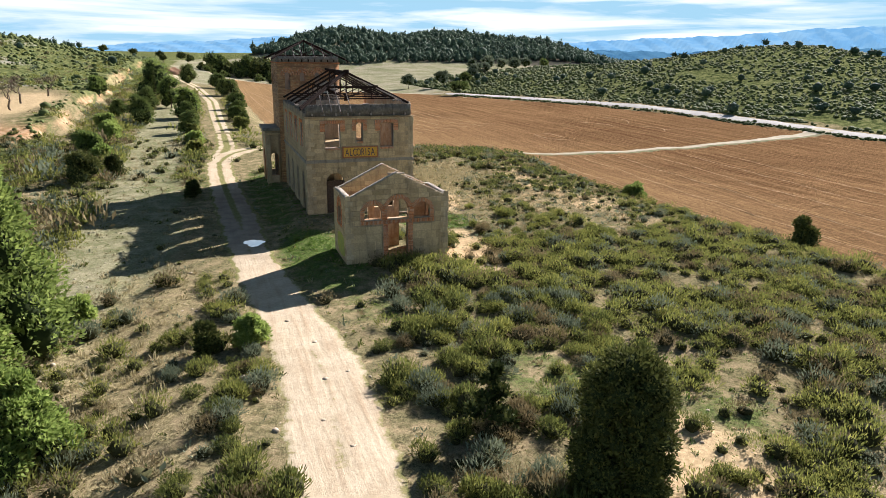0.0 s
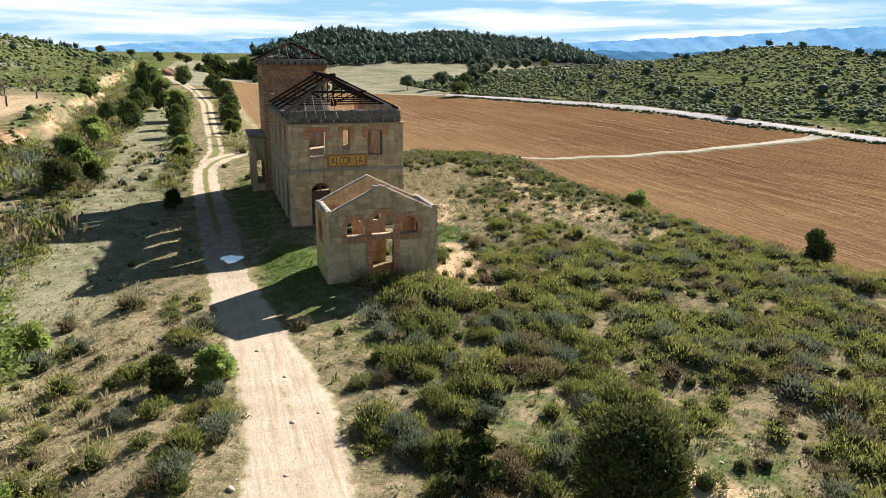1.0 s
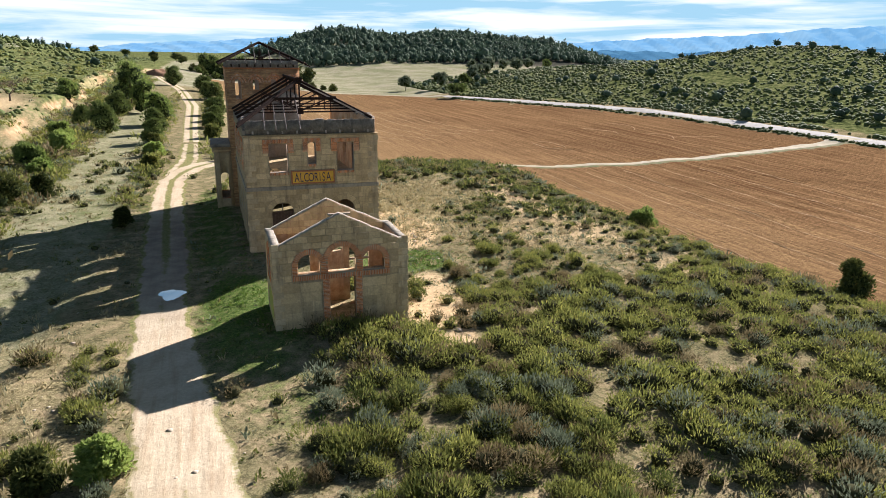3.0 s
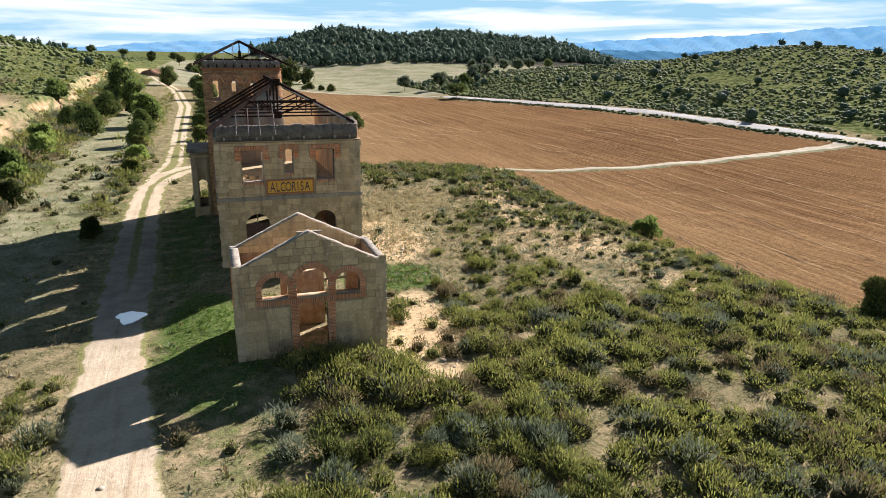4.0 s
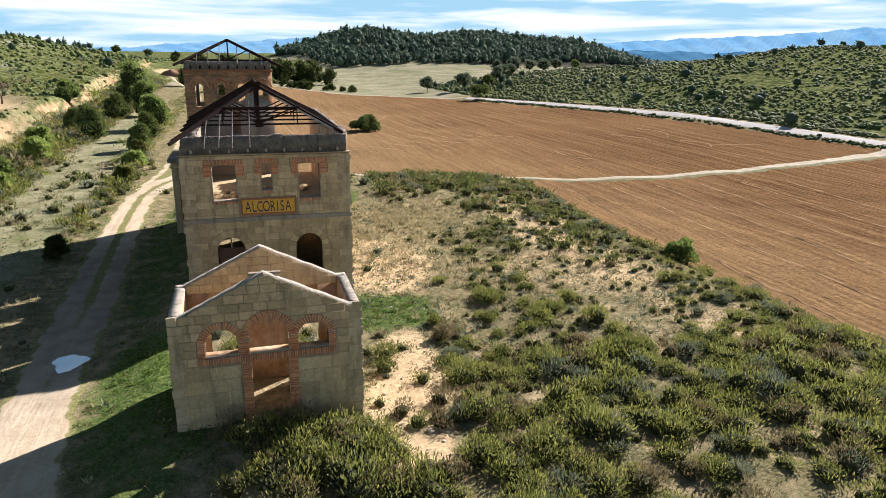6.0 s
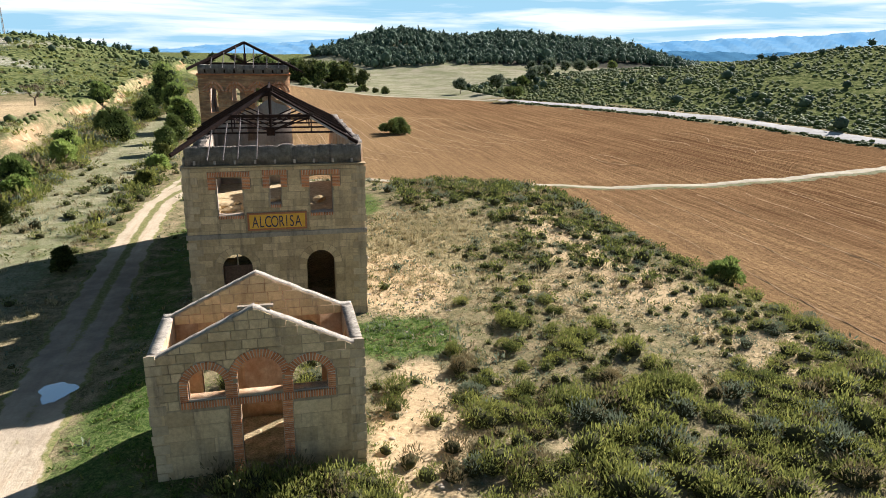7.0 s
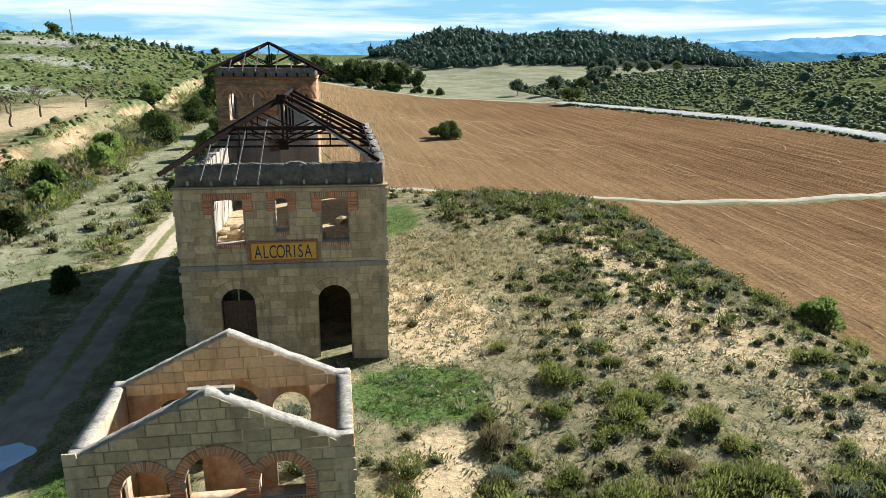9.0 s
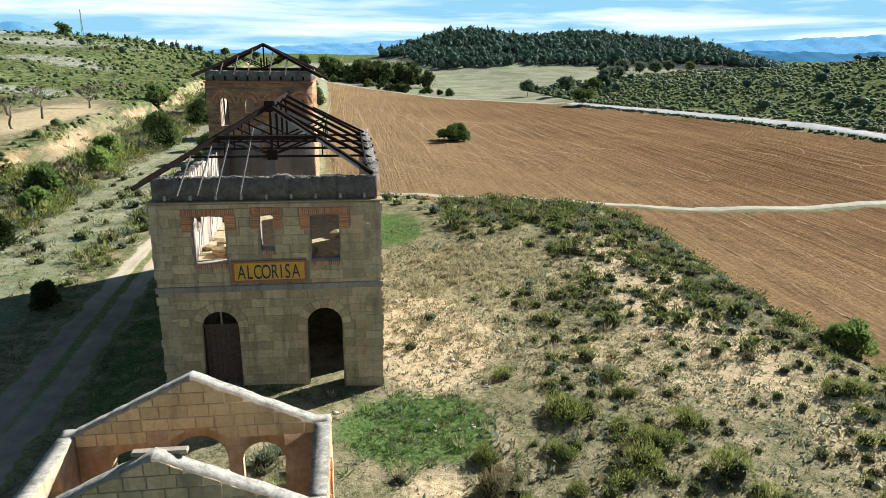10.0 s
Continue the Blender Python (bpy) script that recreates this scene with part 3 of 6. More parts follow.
ribbon("dirt_track", TRACK_X[:11], TRACK_Y[:11], TRACK_W[:11], TRACK, 0.03, "pale sandy dirt track with two worn wheel ruts", across=15, rag=0.2, grassy=track_grass)
ribbon("grassy_track", TRACK_X[10:14], TRACK_Y[10:14], TRACK_W[10:14], TRACK, 0.028, "disused stretch of track grown over with grass", across=15, rag=0.2, grassy=lambda u, x, y: np.clip(track_grass(u, x, y) + 0.34, 0, 1))
ribbon("dirt_track", TRACK_X[13:], TRACK_Y[13:], TRACK_W[13:], TRACK, 0.03, "pale sandy dirt track along the old railway bed", across=15, rag=0.2, grassy=track_grass)
ribbon("dirt_branch_track", [1.3, 2.2, 3.9, 6.2, 9.5, 12], [76, 81, 84.6, 87.2, 89.3, 90.5], [1.15, 1.5, 1.7, 1.6, 1.4, 1.0], TRACK, 0.05, "pale sandy spur of the dirt track", across=9, grassy=track_grass)
ribbon("gravel_road", ROAD_X[1:], ROAD_Y[1:], [1.8] * (len(ROAD_X) - 1), ROAD, 0.06, "pale gravel road along the foot of the hill", step=1.5, rag=0.3)
ribbon("field_path", [11, 17.6, 24.4, 32.6, 37.7, 43, 49, 57, 66.4, 84.1, 94.8, 103], [91, 91.1, 89.3, 87.3, 85, 82.8, 81.6, 81.6, 82.6, 85.4, 87.4, 89], [0.7, 0.7, 0.7, 0.7, 0.75, 0.75, 0.8, 0.8, 0.85, 1.0, 1.4, 2.2], PATH, 0.11, "pale earth path across the ploughed field", step=0.8, rag=0.25)
ribbon("path_verge", [36, 43, 49, 57, 66.4, 84.1, 94.8, 100], [84.9, 82.0, 80.9, 80.9, 81.9, 84.8, 86.8, 87.8], [0.5, 0.9, 1.0, 1.15, 1.2, 1.5, 1.9, 2.2], VERGE, 0.085, "grassy verge of the earth path", step=0.8, rag=0.45)
ribbon("meadow_path", [74, 62, 45, 29, 3, -12], [205, 219.5, 231, 253, 283, 300], [1.3, 0.9, 0.9, 0.9, 0.9, 0.9], PATH, 0.08, "faint earth path along the far edge of the field", step=1.5, rag=0.3)


def build_field():
    """The red ploughed earth, laid just over the ground sheet between the scrub bank and the roads."""
    ys = np.concatenate([np.arange(-60, 112, 0.8), np.arange(112, 284, 1.6)])
    u = np.linspace(0, 1, 80) ** 1.25
    left = np.interp(ys, FIELD_Y, FIELD_X) + 1.3 + 0.3 * wob(ys, 2)
    right = np.minimum(np.interp(ys, ROAD_Y, ROAD_X) - 4.2, np.interp(ys, [60, 165, 198, 204, 218, 230, 252, 282, 290], [150, 90, 77, 72, 60, 43, 27, 5, 4])) + 0.4 * wob(ys, 3)
    right = np.maximum(right, left + 0.5)
    X = left[:, None] + (right - left)[:, None] * u[None, :]
    Y = ys[:, None] + 0 * X
    Z = gz(X, Y) + 0.06 * np.minimum(1, u * 40)[None, :] + 0.015 * np.sin(X * 4.2)
    V = np.stack([X.ravel(), Y.ravel(), Z.ravel()], 1)
    return tagged(new("ploughed_field", fast_mesh("ploughed_field", V, sheet(len(u), len(ys)), FIELD, None, True)), "bare ploughed field of red-brown earth", "field", kind="structure")


build_field()
# pale wheel lines that the tractor left: long ones that fan out and turn along the path, and a few loops
def mark(xs, ys, half):
    ribbon("wheel_mark", xs, ys, [half] * len(xs), MARK, 0.10, "faint pale tractor wheel mark in the ploughed field", step=0.8, across=3, rag=0.05)


for k in range(11):
    x0, yt = 9.5 + 3.6 * k, 96 + 2.1 * k
    xs = [x0 * 0.62 + 3, x0 * 0.85 + 1.5, x0, x0 + 1.5, x0 + 4, x0 + 8.5]
    ys = [255 - 2.6 * x0, 205 - x0, 160, yt + 20, yt + 8, yt + 2.5]
    mark(xs, ys, 0.09 + 0.04 * (k % 3))
for x, y, r, t0, t1 in ((66, 112, 7, -40, 60), (71, 118, 9, -50, 40), (58, 100, 6, 150, 250), (74, 104, 5, -60, 60), (80, 96, 6, 20, 120), (48, 100, 8, -30, 40)):
    ang = np.radians(np.linspace(t0, t1, 16))
    mark(x + r * np.cos(ang), y + r * np.sin(ang), 0.10)
for k in range(6):
    mark([39 + 4.5 * k, 40 + 4.8 * k, 42 + 5.2 * k], [10, 45, 79 - 0.5 * k], 0.08)


def range_of_mountains(name, radius, azimuths, rises, mat, label, rough):
    """Far ridge: rows of points that climb from the plain to an uneven crest. Azimuths in degrees from +y towards +x, crest rises in degrees."""
    az = np.arange(azimuths[0], azimuths[-1], 0.12)
    crest = radius * np.tan(np.radians(np.interp(az, azimuths, rises))) + 12
    for k, a in ((1.7, 1.0), (4.1, 0.6), (11.0, 0.3), (27.0, 0.16)):
        crest = crest + rough * a * np.sin(az * k + 2.1 * k)
    rows, V = 9, []
    for r in range(rows):
        f = r / (rows - 1)
        d = radius * (0.86 + 0.14 * f) + 40 * np.sin(az * 3.1 + r) + 25 * np.sin(az * 7.7 + r * 2)
        z = np.maximum(crest, 4) * f ** 0.8 - 6 * (1 - f) + (1 - f) * f * rough * 2 * np.sin(az * 6.3 + r * 1.7)
        V.append(np.stack([d * np.sin(np.radians(az)), d * np.cos(np.radians(az)), z], 1))
    return tagged(new(name, fast_mesh(name, np.concatenate(V), sheet(len(az), rows), mat, None, True)), label, "mountains", kind="structure")


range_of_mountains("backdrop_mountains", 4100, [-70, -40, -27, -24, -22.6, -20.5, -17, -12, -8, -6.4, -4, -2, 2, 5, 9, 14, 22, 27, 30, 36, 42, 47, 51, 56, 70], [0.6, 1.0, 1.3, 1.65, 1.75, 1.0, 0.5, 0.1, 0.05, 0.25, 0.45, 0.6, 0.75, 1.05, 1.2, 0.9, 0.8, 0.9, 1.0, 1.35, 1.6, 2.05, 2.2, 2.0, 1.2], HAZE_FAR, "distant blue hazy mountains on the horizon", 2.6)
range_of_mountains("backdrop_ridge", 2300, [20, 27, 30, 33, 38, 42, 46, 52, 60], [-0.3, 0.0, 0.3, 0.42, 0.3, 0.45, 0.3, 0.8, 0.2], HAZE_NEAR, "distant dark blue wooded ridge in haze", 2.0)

# puddle on the track
a = np.linspace(0, 2 * math.pi, 40, endpoint=False)
rad = 1 + 0.10 * np.sin(3 * a + 1) + 0.06 * np.sin(5 * a) + 0.05 * np.sin(9 * a)
pv = np.stack([2.45 + 0.60 * rad * np.cos(a) + 0.1 * np.sin(2 * a), 43.0 + 0.82 * rad * np.sin(a), 0 * a], 1)
pv[:, 2] = gz(*np.meshgrid(np.linspace(1.7, 3.2, 30), np.linspace(42, 44, 30))).max() + 0.045
pv = np.concatenate([pv, [[2.45, 43.0, pv[0, 2]]]])
pf = [(40, i, (i + 1) % 40) for i in range(40)]
tagged(new("puddle", fast_mesh("puddle", pv, pf, WATER)), "still rain puddle on the dirt track", "puddle", kind="structure")


# ---------------------------------------------------------------- masonry
def arch_top(hole, u):
    """Height of the opening's head at u."""
    a, b, lo, spring, rise = hole
    if rise <= 0:
        return spring
    half = (b - a) / 2
    t = max(-1.0, min(1.0, (u - (a + b) / 2) / half))
    if abs(rise - half) < 1e-6:
        return spring + half * math.sqrt(max(0.0, 1 - t * t))
    r = (half * half + rise * rise) / (2 * rise)
    return spring + math.sqrt(max(0.0, r * r - (t * half) ** 2)) - (r - rise)


def round_hole(a, b, lo, top):
    return (a, b, lo, top - (b - a) / 2, (b - a) / 2)


def solid(u, holes, bottom, top):
    """Solid stretches of wall at u: (z, z) pairs, and the holes met."""
    out, at = [], bottom
    for h in sorted((h for h in holes if h[0] - 1e-6 <= u <= h[1] + 1e-6), key=lambda h: h[2]):
        out.append((at, h[2]))
        at = arch_top(h, u)
    out.append((at, top))
    return out


def wall_mesh(name, u0, u1, thick, bottom, top, holes, place, mats, extra=()):
    """A thick wall with openings through it. top: height at u. place maps (u, depth, z) to the world; depth 0 is the outer face.
    Materials: outer face, inner face, reveals, top."""
    cuts = {round(u0, 4), round(u1, 4), *[round(e, 4) for e in extra]}
    for a, b, lo, spring, rise in holes:
        n = 14 if rise > 0 else 1
        cuts |= {round((a + b) / 2 - (b - a) / 2 * math.cos(math.pi * k / n), 4) for k in range(n + 1)}
    cuts = sorted(c for c in cuts if u0 - 1e-6 <= c <= u1 + 1e-6)
    V, F, M, cols = [], [], [], []
    for ua, ub in zip(cuts, cuts[1:]):
        mid = (ua + ub) / 2
        here = [h for h in holes if h[0] < mid < h[1]]
        cols.append((ua, ub, solid(ua, here, bottom, top(ua)), solid(ub, here, bottom, top(ub))))
    same = lambda p, many: any(abs(p[0] - q[0]) + abs(p[1] - q[1]) < 1e-3 for q in many)
    for c, (ua, ub, pa, pb) in enumerate(cols):
        for k, ((a0, a1), (b0, b1)) in enumerate(zip(pa, pb)):
            n = len(V)
            V += [place(u, d, z) for d in (0, thick) for u, z in ((ua, a0), (ub, b0), (ub, b1), (ua, a1))]
            F += [(n, n + 1, n + 2, n + 3), (n + 5, n + 4, n + 7, n + 6), (n, n + 4, n + 5, n + 1), (n + 3, n + 2, n + 6, n + 7)]
            M += [0, 1, 2, 3 if k == len(pa) - 1 else 2]
            if not (c and same((a0, a1), cols[c - 1][3])):
                F.append((n, n + 3, n + 7, n + 4))
                M.append(2)
            if not (c + 1 < len(cols) and same((b0, b1), cols[c + 1][2])):
                F.append((n + 1, n + 5, n + 6, n + 2))
                M.append(2)
    me = fast_mesh(name, V, F, list(mats))
    me.polygons.foreach_set("material_index", np.array(M, np.int32))
    bm = bmesh.new()
    bm.from_mesh(me)
    bmesh.ops.remove_doubles(bm, verts=bm.verts, dist=0.0005)
    bmesh.ops.recalc_face_normals(bm, faces=bm.faces)
    bm.to_mesh(me)
    bm.free()
    return me


def slab(outline, place, proud, ease, mat, name, tilt=0.0):
    """A facing piece: an outline (u, z) raised off the wall's outer face, with eased edges."""
    cu = sum(p[0] for p in outline) / len(outline)
    cz = sum(p[1] for p in outline) / len(outline)
    n = len(outline)
    inner = [(u + max(-ease, min(ease, cu - u)), z + max(-ease, min(ease, cz - z))) for u, z in outline]
    V = [place(u, 0.01, z) for u, z in outline] + [place(u, -proud * 0.75, z) for u, z in outline] + [place(u, -proud - tilt * (u - cu), z) for u, z in inner]
    F = [tuple(range(2 * n, 3 * n))]
    for ring in (0, n):
        F += [(ring + i, ring + (i + 1) % n, ring + n + (i + 1) % n, ring + n + i) for i in range(n)]
    me = bpy.data.meshes.new(name)
    me.from_pydata(V, [], F)
    me.materials.append(mat)
    return me


def courses(u0, u1, z0, high, length, holes, top, rng, low=None, joint=0.012, shift=0.5):
    """Outlines of blocks laid in courses, cut round the openings and under the wall's top."""
    out, z, row = [], z0, 0
    limit = max(top(u0 + (u1 - u0) * k / 40) for k in range(41))
    while z < limit - 0.05:
        h = high * rng.uniform(0.96, 1.04)
        u = u0 - (row % 2) * length * shift
        while u < u1:
            ln = length * rng.uniform(0.75, 1.25)
            a, b = max(u, u0), min(u + ln, u1)
            u += ln
            if b - a < 0.08:
                continue
            n = max(2, int((b - a) / 0.07))
            runs, run = [], []
            for k in range(n + 1):
                q = a + joint + (b - a - 2 * joint) * k / n
                lo, hi = z + joint, min(z + h - joint, top(q) - 0.02)
                for ho in holes:
                    if ho[0] <= q <= ho[1]:
                        head = arch_top(ho, q)
                        if ho[2] < hi and head > lo:
                            if head < hi - 0.04:
                                lo = max(lo, head)
                            elif ho[2] > lo + 0.04:
                                hi = min(hi, ho[2])
                            else:
                                hi = lo
                if hi - lo > 0.04:
                    run.append((q, lo, hi))
                elif run:
                    runs.append(run)
                    run = []
            if run:
                runs.append(run)
            for r in runs:
                if r[-1][0] - r[0][0] < 0.05:
                    continue
                low_line, high_line = [(q, lo) for q, lo, hi in r], [(q, hi) for q, lo, hi in r]

                def thin(line):
                    keep = [line[0]]
                    for p, q, s in zip(line, line[1:], line[2:]):
                        if abs((q[1] - p[1]) * (s[0] - q[0]) - (s[1] - q[1]) * (q[0] - p[0])) > 1e-6:
                            keep.append(q)
                    return keep + [line[-1]]
                out.append(thin(low_line) + thin(high_line)[::-1])
        z += h
        row += 1
    return out


def face_with_blocks(parent, outlines, place, proud, mat, rng, name="block", label=""):
    for o in outlines:
        part(name, slab(o, place, proud * rng.uniform(0.6, 1.3), 0.014, mat, name, rng.uniform(-0.012, 0.012)), parent, label)


def brick_ring(parent, hole, place, thick, proud, mat, rng, count, start=0.0, stop=math.pi):
    """Bricks set on edge round the head of an arched opening."""
    a, b, lo, spring, rise = hole
    c, r = (a + b) / 2, (b - a) / 2
    arc = [start + (stop - start) * k / 16 for k in range(17)]
    bed = [(c - (r + 0.003) * math.cos(t), spring + (r + 0.003) * math.sin(t)) for t in arc[::-1]] + [(c - (r + thick) * math.cos(t), spring + (r + thick) * math.sin(t)) for t in arc]
    part("mortar_bed", slab(bed, place, proud * 0.6, 0.0, PALE_MORTAR, "mortar_bed"), parent, "pale mortar between the bricks")
    for k in range(count):
        t0 = start + (stop - start) * (k + 0.16) / count
        t1 = start + (stop - start) * (k + 0.84) / count
        r1 = r + thick * rng.uniform(0.94, 1.05)
        o = [(c - r * math.cos(t), spring + r * math.sin(t)) for t in (t0, t1)] + [(c - r1 * math.cos(t), spring + r1 * math.sin(t)) for t in (t1, t0)]
        part("brick", slab(o[::-1], place, proud * rng.uniform(0.85, 1.2), 0.006, mat, "brick"), parent)


def brick_stack(parent, a, b, z0, z1, place, proud, mat, rng, high=0.062, length=0.25, upright=False):
    """Bricks filling a rectangle, in courses, or on edge side by side."""
    part("mortar_bed", slab([(a, z0), (b, z0), (b, z1), (a, z1)], place, proud * 0.55, 0.0, PALE_MORTAR, "mortar_bed"), parent, "pale mortar between the bricks")
    if upright:
        n = max(1, round((b - a) / high))
        for k in range(n):
            o = [(a + (b - a) * (k + 0.16) / n, z0), (a + (b - a) * (k + 0.84) / n, z0), (a + (b - a) * (k + 0.84) / n, z1), (a + (b - a) * (k + 0.16) / n, z1)]
            part("brick", slab(o, place, proud * rng.uniform(0.8, 1.25), 0.006, mat, "brick"), parent)
        return
    n = max(1, round((z1 - z0) / high))
    for k in range(n):
        za, zb = z0 + (z1 - z0) * (k + 0.11) / n, z0 + (z1 - z0) * (k + 0.89) / n
        m = max(1, round((b - a) / length))
        cuts = [a] + [a + (b - a) * (j + (0.25 if k % 2 else -0.25)) / m for j in range(1, m)] + [b]
        for p, q in zip(cuts, cuts[1:]):
            o = [(p + 0.006, za), (q - 0.006, za), (q - 0.006, zb), (p + 0.006, zb)]
            part("brick", slab(o, place, proud * rng.uniform(0.8, 1.25), 0.006, mat, "brick"), parent)


def on_front(y):
    return lambda u, d, z: (u, y + d, z)


def on_back(y):
    return lambda u, d, z: (u, y - d, z)


def on_left(x):
    return lambda u, d, z: (x + d, u, z)


def on_right(x):
    return lambda u, d, z: (x - d, u, z)


def ragged(z, amp, seed, lo=0.0):
    return lambda u: z + 1.6 * amp * (noise.noise(Vector((u * 1.1, seed, 0))) + 0.7 * noise.noise(Vector((u * 3.7, seed, 5))) + 0.35 * noise.noise(Vector((u * 9.3, seed, 9)))) - lo


# ---------------------------------------------------------------- the small roofless building by the track
SX0, SX1, SY0, SY1, S_EAVE, S_APEX, S_MID = 7.07, 13.10, 36.1, 39.6, 4.22, 5.55, 10.03
S_T = 0.36


def top_stones(parent, p, q, n, wide, size, mat, rng):
    """Loose broken stones left along the head of a wall."""
    p, q = Vector(p), Vector(q)
    for k in range(n):
        s = size * rng.uniform(0.5, 1.3)
        at = p.lerp(q, (k + rng.uniform(0, 0.9)) / n)
        side = Vector((q.y - p.y, p.x - q.x, 0)).normalized() * rng.uniform(-0.5, 0.5) * wide
        bm = bmesh.new()
        bmesh.ops.create_icosphere(bm, subdivisions=1, radius=s)
        for v in bm.verts:
            v.co = Vector((v.co.x * 1.3, v.co.y * 1.1, v.co.z * 0.7)) * rng.uniform(0.7, 1.2) + at + side
        part("stone", from_bm("stone", bm, mat), parent)


def small_building():
    rng = random.Random(3)
    hut = thing("roofless_outbuilding", "small roofless concrete-block outbuilding with gabled ends and brick arches", "building", (S_MID, SY0, 0))

    def gable(u):
        t = abs(u - S_MID)
        shoulder = SX1 - S_MID - 0.42
        worn = 0.03 * noise.noise(Vector((u * 2.3, 7.0, 1.0))) + 0.012 * noise.noise(Vector((u * 7.1, 3.0, 2.0)))
        return worn + (S_EAVE if t > shoulder else S_EAVE + 0.04 + (S_APEX - S_EAVE - 0.04) * (1 - t / shoulder))

    door = (9.50, 10.68, 0.0, 2.62, 0.0)
    arch_m = round_hole(9.46, 10.72, 2.90, 4.05)
    arch_l = round_hole(8.12, 9.12, 2.90, 3.79)
    arch_r = round_hole(11.02, 12.02, 2.90, 3.79)
    front_holes = [door, arch_m, arch_l, arch_r]
    mats = (MORTAR, PLASTER, PLASTER, COPING)
    shoulders = [S_MID, SX0 + 0.42, SX1 - 0.42] + [SX0 + 0.09 * k for k in range(1, 67)]
    front = part("front_wall", wall_mesh("front_wall", SX0, SX1, S_T, -0.4, gable, front_holes, on_front(SY0), mats, shoulders), hut, "grey concrete-block gable wall with three brick arches and a doorway")
    back_holes = [(9.9, 9.9, 0.0, 0.0, 0.0), round_hole(9.46, 10.72, 2.88, 4.05), (8.12, 9.12, 0.16, arch_l[3], arch_l[4]), (11.02, 12.02, 0.16, arch_r[3], arch_r[4])]
    back = part("back_wall", wall_mesh("back_wall", SX0, SX1, S_T, -0.4, gable, back_holes[1:], on_back(SY1), mats, shoulders), hut, "block gable wall with stained ochre plaster inside")
    left_holes = [round_hole(37.35, 38.35, 2.45, 3.79)]
    eave = ragged(S_EAVE + 0.01, 0.012, 6.0)
    cuts = [SY0 + S_T + 0.1 * k for k in range(1, 27)]
    left = part("side_wall", wall_mesh("side_wall", SY0 + S_T, SY1 - S_T, S_T, -0.4, eave, left_holes, on_left(SX0), mats, cuts), hut, "block side wall with one arched window and yellow paint")
    right = part("side_wall", wall_mesh("side_wall", SY0 + S_T, SY1 - S_T, S_T, -0.4, eave, left_holes, on_right(SX1), mats, cuts), hut, "block side wall with one arched window")

    # pale broken mortar and stones along the wall heads
    for y in (SY0 + S_T / 2, SY1 - S_T / 2):
        for sgn in (-1, 1):
            e = S_MID + sgn * (SX1 - S_MID - 0.42)
            top_stones(hut, (S_MID, y, S_APEX - 0.025), (e, y, S_EAVE + 0.0), 9, S_T - 0.06, 0.035, COPING, rng)
    for x in (SX0 + S_T / 2, SX1 - S_T / 2):
        top_stones(hut, (x, SY0, S_EAVE - 0.02), (x, SY1, S_EAVE - 0.02), 9, S_T - 0.06, 0.035, COPING, rng)

    # front face: brick dressings, then blocks
    pf = on_front(SY0)
    ring = 0.235
    dressed = [(8.12 - ring - 0.02, 12.02 + ring + 0.02, 2.62, 2.9, 0.0)]
    for h, n in ((arch_l, 22), (arch_m, 27), (arch_r, 22)):
        a, b = h[0] - ring - 0.015, h[1] + ring + 0.015
        dressed.append((a, b, 2.5, h[3], (b - a) / 2))
        brick_ring(front, h, pf, ring, 0.045, BRICK, rng, n)
    brick_stack(front, 8.12 - ring, 12.02 + ring, 2.62, 2.83, pf, 0.06, BRICK, rng, high=0.075, upright=True)
    for a, b in ((8.12 - ring, 8.12), (9.12, 9.46), (10.72, 11.02), (12.02, 12.02 + ring)):
        brick_stack(front, a, b, 2.84, 3.29, pf, 0.045, BRICK, rng)
    for a, b in ((9.20, 9.50), (10.68, 10.98)):
        brick_stack(front, a, b, 0.25, 2.61, pf, 0.045, BRICK, rng)
    cut = dressed + [(9.19, 10.99, -0.5, 2.7, 0.0)]
    face_with_blocks(front, courses(SX0, SX1, -0.3, 0.48, 1.0, cut, lambda u: 2.62, rng, joint=0.006), pf, 0.012, STONE, rng)
    face_with_blocks(front, courses(SX0, SX1, 2.6, 0.29, 0.52, cut, gable, rng), pf, 0.026, STONE, rng)
    block("lintel", 9.2, 10.98, SY0 + 0.02, SY0 + S_T - 0.03, 2.63, 2.88, DARK_WOOD, hut, "weathered timber lintel")
    for a, b in ((8.12, 9.12), (11.02, 12.02)):
        block("sill", a - 0.03, b + 0.03, SY0 - 0.04, SY0 + S_T, 2.84, 2.90, BAND, hut, "worn concrete sill")

    # back gable, inside face: bare blocks above the plaster
    inner = lambda u, d, z: (u, SY1 - S_T + d, z)
    ragged_line = lambda u: 3.98 + 0.15 * math.sin(u * 2.9) + 0.08 * math.sin(u * 7.1)
    bare = [o for o in courses(SX0 + S_T, SX1 - S_T, 3.35, 0.30, 0.52, [(h[0] - 0.2, h[1] + 0.2, h[2], h[3], h[4] + 0.2) for h in back_holes[1:2]] + back_holes[2:], lambda u: gable(u) - 0.03, rng) if sum(p[1] for p in o) / len(o) > ragged_line(o[0][0])]
    # warm bounced light is put into the lighter colour of these blocks
    face_with_blocks(back, bare, inner, 0.018, masonry("bounce_lit_block", (0.56, 0.42, 0.22), (0.66, 0.51, 0.29), (0.34, 0.24, 0.14)), rng)
